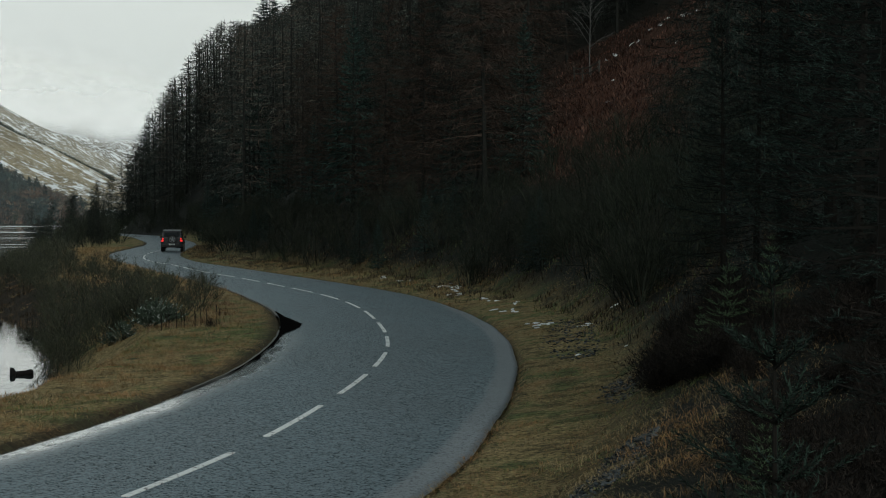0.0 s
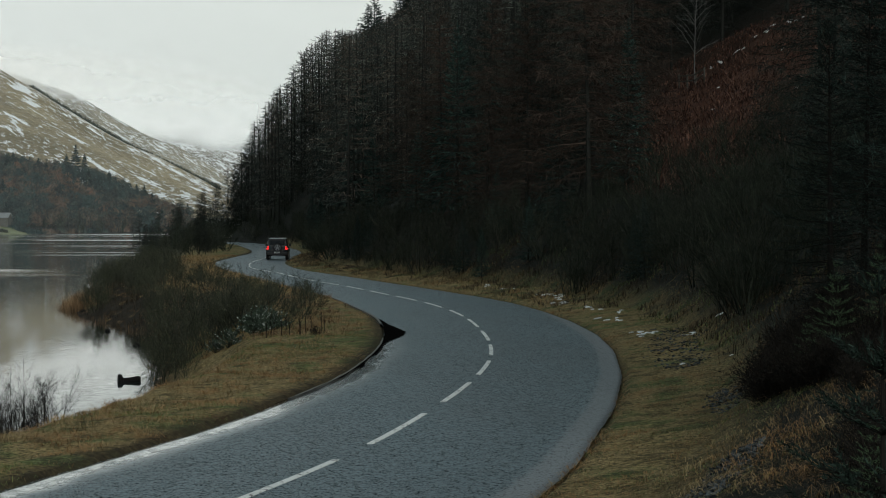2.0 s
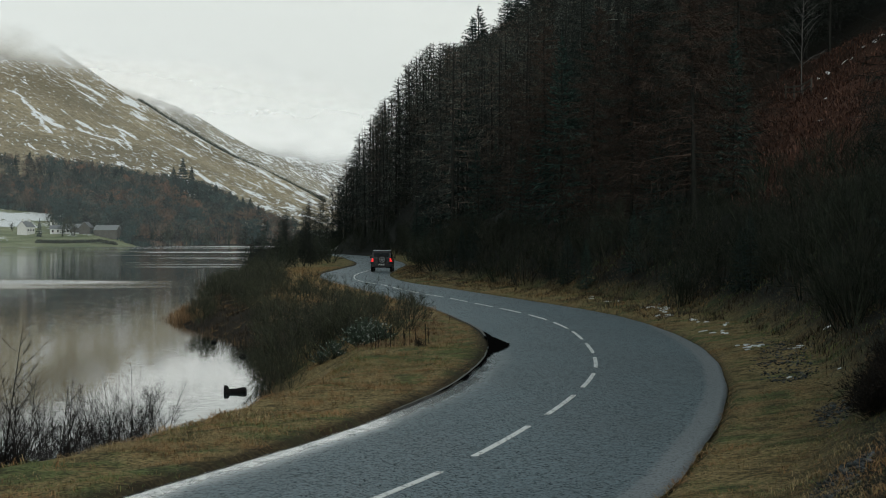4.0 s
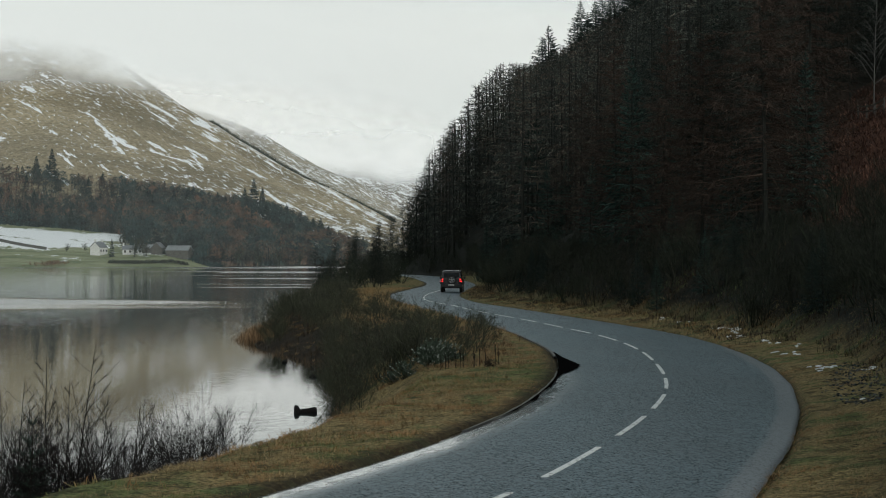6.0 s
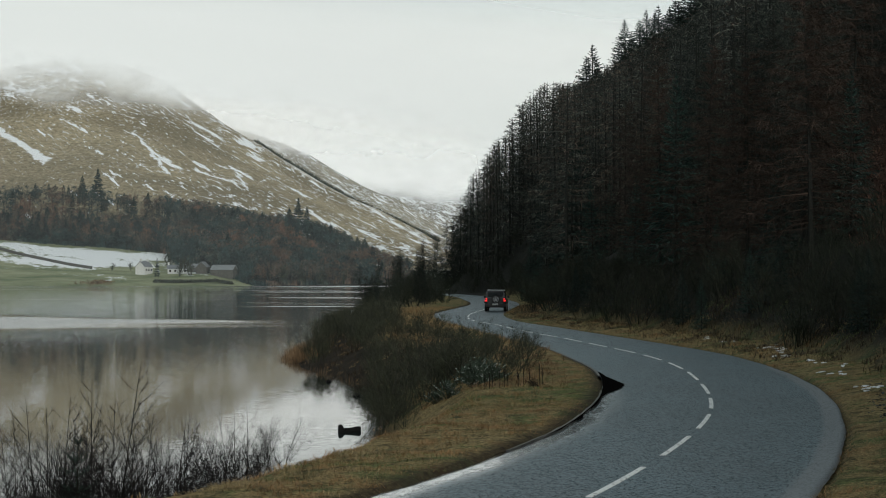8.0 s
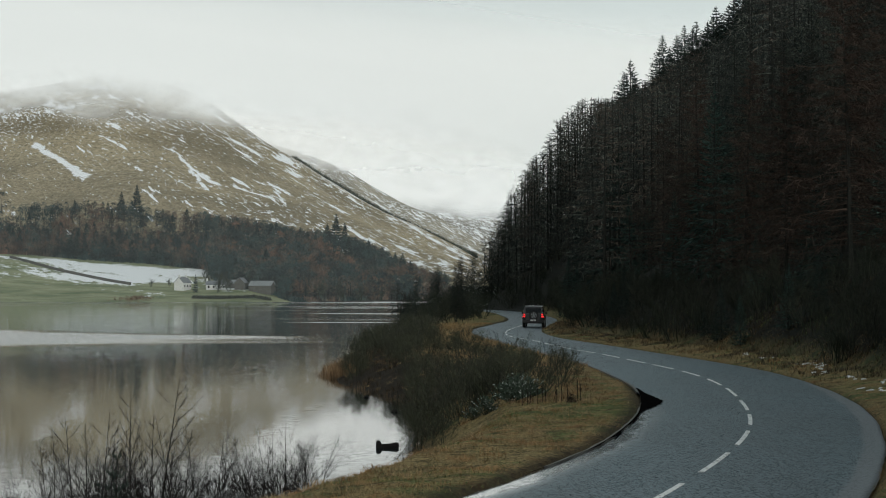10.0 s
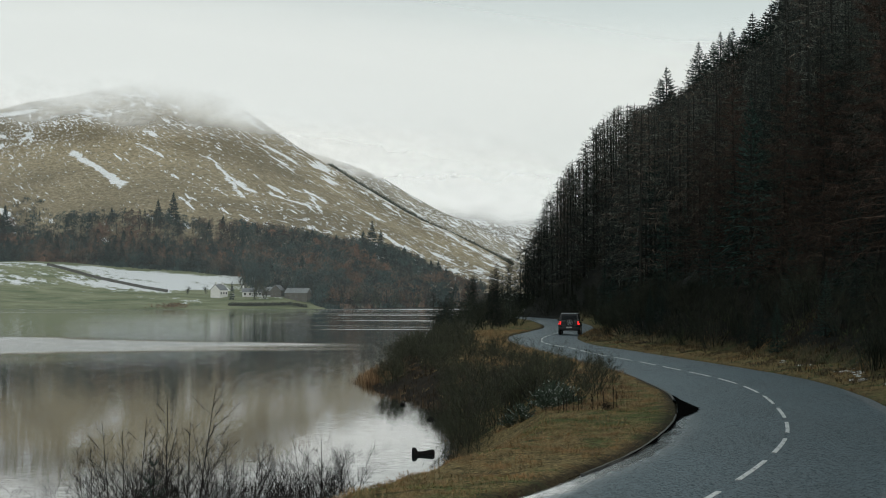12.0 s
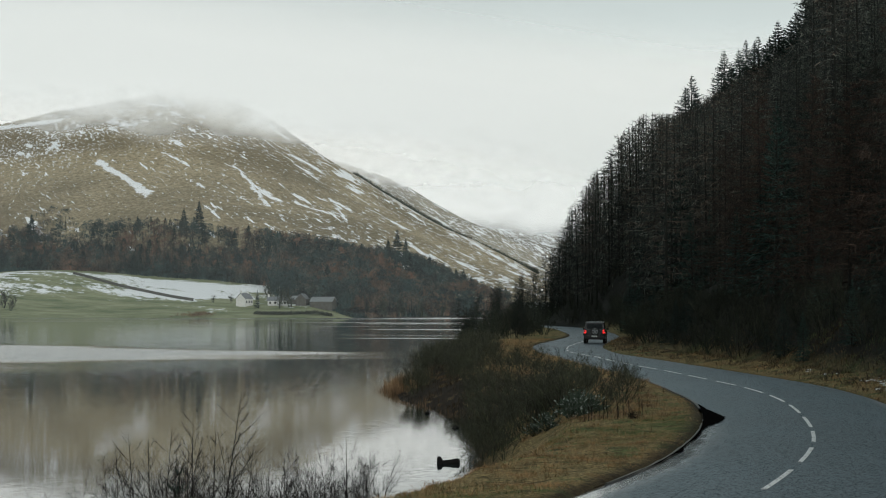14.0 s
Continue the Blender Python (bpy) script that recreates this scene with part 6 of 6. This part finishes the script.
for i in range(34):
    y = brng.uniform(80, 118)
    d = 9 + 0.3 * max(0.0, y - 88) + brng.uniform(0, 22)
    snow_patch(float(ROAD_R(y) + foot(y)) + d, y, brng.uniform(0.08, 0.26), brng.uniform(0.1, 0.35), 440 + i)
for i in range(26):
    x = 29.5 + 18 * (i / 25) + brng.uniform(-0.3, 0.3)
    snow_patch(x, 121 + brng.uniform(-0.8, 0.8), brng.uniform(0.08, 0.22), brng.uniform(0.15, 0.35), 480 + i)

# a black strip that widens to a patch along the broken edge of the tarmac
M_EDGE_DARK = plain_mat("edge_black", (0.004, 0.004, 0.004), 1.0, 0.0, grain=12.0, depth=0.5)
bm = bmesh.new()
line_y = np.linspace(32.0, 60.5, 130)
wide = np.interp(line_y, [26, 32, 34, 36, 37.5, 39, 40.5, 41.5, 43, 44.5, 46, 47.5, 49.2, 50.2, 51.8, 53.2, 54.2, 55.5, 57.5, 60.5], [0.0, 0.0, 0.05, 0.02, 0.09, 0.03, 0.14, 0.06, 0.04, 0.10, 0.09, 0.06, 0.16, 0.36, 0.56, 0.62, 0.50, 0.36, 0.16, 0.03])
rows = []
for k, (yy, w) in enumerate(zip(line_y, wide)):
    x0 = float(ROAD_L(yy)) - 0.005
    jag = 0.03 * math.sin(yy * 7.1) + 0.02 * math.sin(yy * 15.3)
    rows.append([bm.verts.new((x0 + f * (w + 0.004 + jag * min(1.0, 4 * w)), yy, 0.028 - 0.012 * (f == 0) + 0.02 * f * w)) for f in (0, 0.5, 1)])
for a, b in zip(rows[:-1], rows[1:]):
    for i in range(2):
        bm.faces.new((a[i], a[i + 1], b[i + 1], b[i]))
tagged(part("road_edge_patch", bm, M_EDGE_DARK, None), "black patch along the broken road edge", "road edge", kind="structure")

# low pale edging along the inside of the bend
M_EDGE = plain_mat("edging_stone", (0.15, 0.15, 0.14), 0.75, 0.3, grain=6.0, depth=0.5)
bm = bmesh.new()
for y0, y1, step, wide in ((33.0, 51.0, 0.4, 0.030), (58.0, 150.0, 0.8, 0.055)):
    rows = []
    for yy in np.arange(y0, y1, step):
        x0 = float(ROAD_L(yy)) - 0.02 + 0.008 * math.sin(yy * 3.3)
        top = 0.024 + 0.006 * math.sin(yy * 2.2) + 0.004 * math.sin(yy * 6.7)
        rows.append([bm.verts.new((x0 + dx, yy, z)) for dx, z in ((-wide - 0.004, -0.05), (-wide, top), (0.0, top), (0.008, -0.05))])
    for a, b in zip(rows[:-1], rows[1:]):
        for i in range(3):
            bm.faces.new((a[i], a[i + 1], b[i + 1], b[i]))
tagged(part("kerb", bm, M_EDGE, None), "low worn concrete edging along the verge", "kerb", kind="structure")

# ---- the black log in the shallows, and stones ----
s = Soup()
pts = [np.array(p) for p in ((0.0, 0, 0), (0.02, 0, 0.0), (0.12, 0, 0), (0.17, 0.01, 0.01), (0.40, 0.03, 0.02), (0.62, 0.05, 0.03), (0.68, 0.05, 0.03))]
s.tube(pts, [0.16, 0.235, 0.215, 0.095, 0.090, 0.115, 0.085], 14)
for k in range(6):
    a = k * 1.05
    s.tube([np.array((0.05, 0.15 * math.cos(a), 0.15 * math.sin(a))), np.array((0.04, 0.19 * math.cos(a), 0.19 * math.sin(a))), np.array((0.03, 0.21 * math.cos(a + 0.2), 0.21 * math.sin(a + 0.2)))], [0.05, 0.045, 0.03], 5)
log = new("sunken_log", s.mesh("sunken_log", M_BLACKWOOD))
log.matrix_world = pose(-4.16, 56.2, LOCH_Z + 0.0, 0, -2, 12)
tagged(log, "black waterlogged log with a flared root end in the shallows", "log")
for i, (x, y, size) in enumerate(((-4.68, 73.1, 0.14), (-4.75, 72.9, 0.08), (-9.2, 100, 0.2), (-6.6, 83, 0.13))):
    bm = bmesh.new()
    bmesh.ops.create_icosphere(bm, subdivisions=2, radius=size)
    for v in bm.verts:
        v.co *= 1 + 0.25 * noise.noise(v.co * 9 + Vector((i, 0, 0)))
        v.co.z *= 0.7
    ob = part("shore_stone", bm, M_BLACKWOOD, None)
    ob.location = (x, y, LOCH_Z + size * 0.2)
    tagged(ob, "dark wet stone in the shallows", "stone", "stones in the shallows")


# ---- the car ----
M_CAR = plain_mat("black_car_paint", (0.012, 0.013, 0.015), 0.25, 0.5, grain=3.0, depth=0.2)
M_TRIM = plain_mat("black_plastic", (0.02, 0.02, 0.021), 0.7, 0.3, grain=30.0)
M_TYRE = plain_mat("tyre_rubber", (0.018, 0.018, 0.018), 0.9, 0.2, grain=20.0)
M_RIM = plain_mat("grey_alloy", (0.22, 0.23, 0.24), 0.4, 0.5, 0.8, 10.0)
M_GLASS = plain_mat("dark_glass", (0.01, 0.012, 0.013), 0.06, 0.6, grain=2.0, depth=0.1)
M_ROOF = plain_mat("silver_roof", (0.42, 0.44, 0.45), 0.3, 0.5, 0.3, 8.0, 0.1)
M_PLATE = plain_mat("plate_white", (0.62, 0.62, 0.60), 0.5, 0.4, grain=8.0, depth=0.1)
M_INK = plain_mat("plate_ink", (0.02, 0.02, 0.02), 0.6, 0.3)
M_LAMP = Mat("red_lamp", 0.3)
M_LAMP.b.inputs["Emission Color"].default_value = (1.0, 0.03, 0.03, 1)
M_LAMP.b.inputs["Emission Strength"].default_value = 1.1
M_LAMP = M_LAMP.done((0.4, 0.01, 0.01))


def wheel(parent, name, at_, r=0.39, w=0.26, axis_x=True):
    hub = new(name)
    bm = bmesh.new()
    bmesh.ops.create_cone(bm, cap_ends=True, segments=28, radius1=r, radius2=r, depth=w)
    bmesh.ops.bevel(bm, geom=[e for e in bm.edges if abs(e.verts[0].co.z - e.verts[1].co.z) < 1e-4], offset=0.05, segments=3, affect="EDGES")
    me = bpy.data.meshes.new(name)
    turn_ = pose(0, 0, 0, 0, 90, 0) if axis_x else pose(0, 0, 0, 90, 0, 0)
    bmesh.ops.transform(bm, matrix=turn_, verts=bm.verts)
    bm.to_mesh(me)
    bm.free()
    me.materials.append(M_TYRE)
    bpy.data.objects.remove(hub)
    ob = part(name, me, None, parent)
    ob.location = at_
    spokes = []
    for sgn in ((-1, 1) if axis_x else (-1,)):
        c = bmesh.new()
        bmesh.ops.create_cone(c, cap_ends=True, segments=20, radius1=0.08, radius2=0.06, depth=0.03)
        bmesh.ops.transform(c, matrix=turn_ @ pose(0, 0, sgn * (w / 2 + 0.008) * (1 if axis_x else -1)), verts=c.verts)
        spokes.append(c)
        for k in range(5):
            b = box((0.075, r * 0.62, 0.02), (0, r * 0.36, 0), 0.006)
            bmesh.ops.transform(b, matrix=turn_ @ pose(0, 0, sgn * (w / 2 + 0.004) * (1 if axis_x else -1), 0, 0, 72 * k), verts=b.verts)
            spokes.append(b)
        ring = bmesh.new()
        n = 24
        prof = ((r * 0.70, 0.0), (r * 0.70, 0.012), (r * 0.62, 0.012), (r * 0.62, 0.0))
        rr = [[ring.verts.new((q * math.cos(2 * math.pi * k / n), q * math.sin(2 * math.pi * k / n), z)) for q, z in prof] for k in range(n)]
        for k in range(n):
            for i in range(3):
                ring.faces.new((rr[k][i], rr[k][i + 1], rr[(k + 1) % n][i + 1], rr[(k + 1) % n][i]))
        bmesh.ops.transform(ring, matrix=turn_ @ pose(0, 0, sgn * (w / 2) * (1 if axis_x else -1)), verts=ring.verts)
        spokes.append(ring)
    part("rim", join(*spokes), M_RIM, ob, "five-spoke grey alloy rim")
    return ob


def side_shape(profile, half, bevel):
    """A solid drawn in side view (y, z) and pulled out to both sides."""
    bm = bmesh.new()
    a = [bm.verts.new((-half, yy, z)) for yy, z in profile]
    b = [bm.verts.new((half, yy, z)) for yy, z in profile]
    bm.faces.new(a)
    bm.faces.new(list(reversed(b)))
    n = len(profile)
    for k in range(n):
        bm.faces.new((a[(k + 1) % n], a[k], b[k], b[(k + 1) % n]))
    bmesh.ops.recalc_face_normals(bm, faces=bm.faces[:])
    bmesh.ops.bevel(bm, geom=bm.edges[:], offset=bevel, segments=3, affect="EDGES", profile=0.6)
    return bm


car = thing("car", (1.91, 168.0, 0.045), "black off-road car with tail-mounted spare wheel on the road", "car")
car.matrix_world = pose(1.91, 168.0, 0.045, 0, 0, -3.0)
part("body", side_shape([(-2.2, 0.48), (-2.25, 1.15), (2.25, 1.12), (2.33, 0.85), (2.30, 0.48), (1.85, 0.34), (-1.85, 0.34)], 0.96, 0.07), M_CAR, car)
cab = side_shape([(-2.18, 1.12), (-2.12, 1.86), (0.75, 1.90), (1.05, 1.72), (1.35, 1.12)], 0.90, 0.06)
for v in cab.verts:
    if v.co.z > 1.4:
        v.co.x *= 0.90
part("cabin", cab, M_CAR, car)
part("roof", box((1.50, 2.75, 0.05), (0, -0.68, 1.915), 0.022), M_ROOF, car, "pale grey roof panel")
for sx in (-1, 1):
    part("roof_rail", box((0.05, 2.4, 0.05), (sx * 0.70, -0.65, 1.965), 0.015), M_TRIM, car)
    part("side_window", box((0.03, 1.0, 0.42), (sx * 0.865, -1.35, 1.48), 0.01, (0, sx * -8, 0)), M_GLASS, car)
    part("side_window", box((0.03, 1.1, 0.42), (sx * 0.865, -0.15, 1.48), 0.01, (0, sx * -8, 0)), M_GLASS, car)
    part("wing_mirror", box((0.22, 0.12, 0.20), (sx * 1.06, 0.75, 1.28), 0.03), M_TRIM, car)
    for zz, xx in ((1.16, 0.80), (0.98, 0.80), (0.98, 0.92)):
        w = 0.13 if xx < 0.9 else 0.07
        part("tail_light", box((w, 0.03, 0.13), (sx * xx, -2.255, zz), 0.012), M_LAMP, car, "square glowing red tail light")
    part("wheel_arch", box((0.10, 1.0, 0.18), (sx * 0.97, -1.45, 0.82), 0.03), M_TRIM, car)
    part("wheel_arch", box((0.10, 1.0, 0.18), (sx * 0.97, 1.45, 0.82), 0.03), M_TRIM, car)
    for yy in (-1.45, 1.45):
        wheel(car, "wheel", (sx * 0.86, yy, 0.37))
part("rear_window", box((1.36, 0.03, 0.44), (0, -2.17, 1.53), 0.012, (4.5, 0, 0)), M_GLASS, car)
part("tailgate", box((1.30, 0.03, 0.62), (0, -2.245, 0.88), 0.012), M_CAR, car)
part("rear_bumper", box((1.92, 0.22, 0.26), (0, -2.24, 0.56), 0.04), M_TRIM, car)
plate = part("number_plate", box((0.50, 0.02, 0.12), (0, -2.36, 0.66), 0.004), M_PLATE, car, "white plate with plain dark bars")
for k in range(6):
    part("plate_bar", box((0.035, 0.006, 0.07), (-0.17 + 0.068 * k, -2.373, 0.66)), M_INK, plate)
part("tow_bar", box((0.9, 0.06, 0.05), (0, -2.25, 0.36), 0.015), M_RIM, car)
wheel(car, "spare_wheel", (0.05, -2.38, 1.10), 0.37, 0.24, False)


# ---- the farm across the loch ----
M_LIME = plain_mat("white_limewash", (0.60, 0.60, 0.575), 0.85, 0.2, grain=0.6, depth=0.15)
M_ROOFSLATE = plain_mat("slate_roof", (0.16, 0.17, 0.18), 0.7, 0.3, grain=0.8, depth=0.3)
M_TIN = plain_mat("grey_sheeting", (0.20, 0.215, 0.22), 0.6, 0.4, grain=0.7, depth=0.25)
M_STONE = plain_mat("dark_fieldstone", (0.09, 0.085, 0.075), 0.9, 0.2, grain=0.8, depth=0.5)


def gabled(name, label, at_, turn_, w, d, h, roof_h, wall, roof, windows=0, chimneys=0):
    ob = thing(name, (0, 0, 0), label, "building", "farm across the loch")
    ob.matrix_world = pose(*at_, 0, 0, turn_)
    bm = bmesh.new()
    pts = [(-d / 2, -2.0), (d / 2, -2.0), (d / 2, h), (0, h + roof_h), (-d / 2, h)]
    a = [bm.verts.new((-w / 2, yy, z)) for yy, z in pts]
    b = [bm.verts.new((w / 2, yy, z)) for yy, z in pts]
    bm.faces.new(a)
    bm.faces.new(list(reversed(b)))
    for k in range(5):
        bm.faces.new((a[(k + 1) % 5], a[k], b[k], b[(k + 1) % 5]))
    bmesh.ops.recalc_face_normals(bm, faces=bm.faces[:])
    part("wall", bm, wall, ob)
    slope = math.degrees(math.atan2(roof_h, d / 2))
    run = math.hypot(roof_h, d / 2) + 0.4
    for sg in (-1, 1):
        part("roof_slope", box((w + 0.6, run, 0.2), (0, sg * (d / 4 + 0.1), h + roof_h / 2 + 0.08), 0.02, (-sg * slope, 0, 0)), roof, ob)
    for k in range(windows):
        xx = -w / 2 + w * (k + 0.5) / windows
        win = part("window", box((1.0, 0.15, 1.2), (xx, -d / 2 - 0.05, h * 0.55), 0.02), M_GLASS, ob)
        part("sill", box((1.2, 0.25, 0.12), (xx, -d / 2 - 0.1, h * 0.55 - 0.7), 0.02), wall, win)
    for k in range(chimneys):
        xx = (-w / 2 + 0.6) if k == 0 else (w / 2 - 0.6)
        part("chimney", box((0.9, 0.9, 2.2), (xx, 0, h + roof_h + 0.5), 0.05), wall, ob)
    return ob


def far_at(x, y):
    return (x, y, float(land(x, y)))


gabled("farmhouse", "white two-storey farmhouse with a slate roof across the loch", far_at(-184, 1022), 70, 8.5, 6, 3.9, 2.9, M_LIME, M_ROOFSLATE, 3, 2)
gabled("cottage", "long low white cottage beside the farmhouse", far_at(-166, 1026), 10, 11, 5, 2.5, 2.1, M_LIME, M_ROOFSLATE, 4, 1)
gabled("barn", "grey sheeted barn with a dark open gable", far_at(-139.5, 1022), -12, 13, 8, 2.9, 2.5, M_STONE, M_TIN)
gabled("shed", "small dark stone shed by the barn", far_at(-152, 1028), 80, 7, 6, 3.4, 2.8, M_STONE, M_ROOFSLATE)
gabled("shed", "low grey shed among the farm trees", far_at(-159, 1034), 5, 9, 5, 2.4, 1.8, M_STONE, M_TIN)
tr, cr = spruce(np.random.default_rng(501), 10.0, 0.8, 6, 5, 0.6, 0.18, 0.02)
ob = thing("yew_tree", far_at(-175, 1012), "round dark evergreen tree beside the farmhouse", "tree")
part("trunk", tr.mesh("trunk", M_BARK), None, ob)
part("crown", cr.mesh("crown", M_SPRUCE), None, ob)
FARMTREE = plant("farm_tree", "leafless broad tree around the farm", "tree", bush(np.random.default_rng(510), 9.0, 4, 6, 0.18, 0.5, 0.14, 3), M_DARKTWIG, M_DARKTWIG, group="trees round the farm")
for x, y, size in ((-163, 1012, 1.1), (-157, 1016, 1.2), (-150, 1040, 1.2), (-135, 1030, 1.0), (-172, 1040, 1.0), (-126, 1036, 1.1), (-194, 1036, 0.5), (-204, 1032, 0.5), (-118, 1040, 1.1), (-110, 1050, 1.2),
                   (-99, 1065, 1.2), (-90, 1080, 1.1), (-318, 985, 1.0), (-312, 992, 1.1), (-306, 985, 0.9), (-322, 1000, 1.2), (-80, 1110, 1.0), (-72, 1130, 1.0), (-64, 1160, 1.1)):
    place(FARMTREE, x, y, brng, size)

# a hedge and rusty scrub by the far shore
f = g.random(420)
blades("hedge", "low dark hedge along the far shore", "hedge", M_DARKTWIG, -172 + 40 * f, 986 + 14 * f ** 4 + g.normal(0, 0.5, 420), 8, 1.7, 0.16, 0.6, 21, 0.5)
blades("wood_edge_scrub", "dark bare scrub along the foot of the wood across the loch", "scrub", M_ROUND, *SCRUB_AT, 7, 3.2, 0.22, 0.7, 23, 0.9)
blades("rusty_scrub", "rust-brown scrub on the far shore below the farm", "scrub", M_REED, g.normal(-202, 5, 90), g.normal(982, 5, 90), 8, 1.2, 0.12, 1.2, 22, 0.6)

# heather and scrub in the gully behind the fell's shoulder
gx_ = rng.uniform(-232, -40, 700)
gy_ = np.full(700, 1925.0) + rng.normal(0, 6, 700)
v, f = [], []
for x, y in zip(gx_, gy_):
    z = float(MAIN_HILL(x, y)) - 1.0
    for k in range(5):
        px, w, h = x + rng.normal(0, 1.5), rng.uniform(0.5, 1.1), rng.uniform(2.0, 5.5)
        b = len(v)
        v += [(px - w, y, z), (px + w, y + rng.uniform(-1, 1), z), (px + rng.normal(0, 1.0), y, z + h)]
        f.append((b, b + 1, b + 2))
tagged(new("gully_scrub", mesh_arrays("gully_scrub", v, f, M_DARKTWIG)), "dark heather and scrub in the gully of the fell", "scrub", kind="stuff")

# the field wall
wall_thing = thing("field_wall", (0, 0, 0), "dark drystone wall running up the snowy field", "wall")
path = [(-306, 1112), (-290, 1098), (-270, 1082), (-250, 1068), (-232, 1052), (-217, 1040)]
for (xa, ya), (xb, yb) in zip(path[:-1], path[1:]):
    za, zb = float(land(xa, ya)), float(land(xb, yb))
    ln = math.hypot(xb - xa, yb - ya)
    bm = box((ln + 0.6, 0.7, 1.9), ((xa + xb) / 2, (ya + yb) / 2, (za + zb) / 2 + 0.6), 0.05, (0, -math.degrees(math.atan2(zb - za, ln)), math.degrees(math.atan2(yb - ya, xb - xa))))
    part("wall_run", bm, M_STONE, wall_thing)
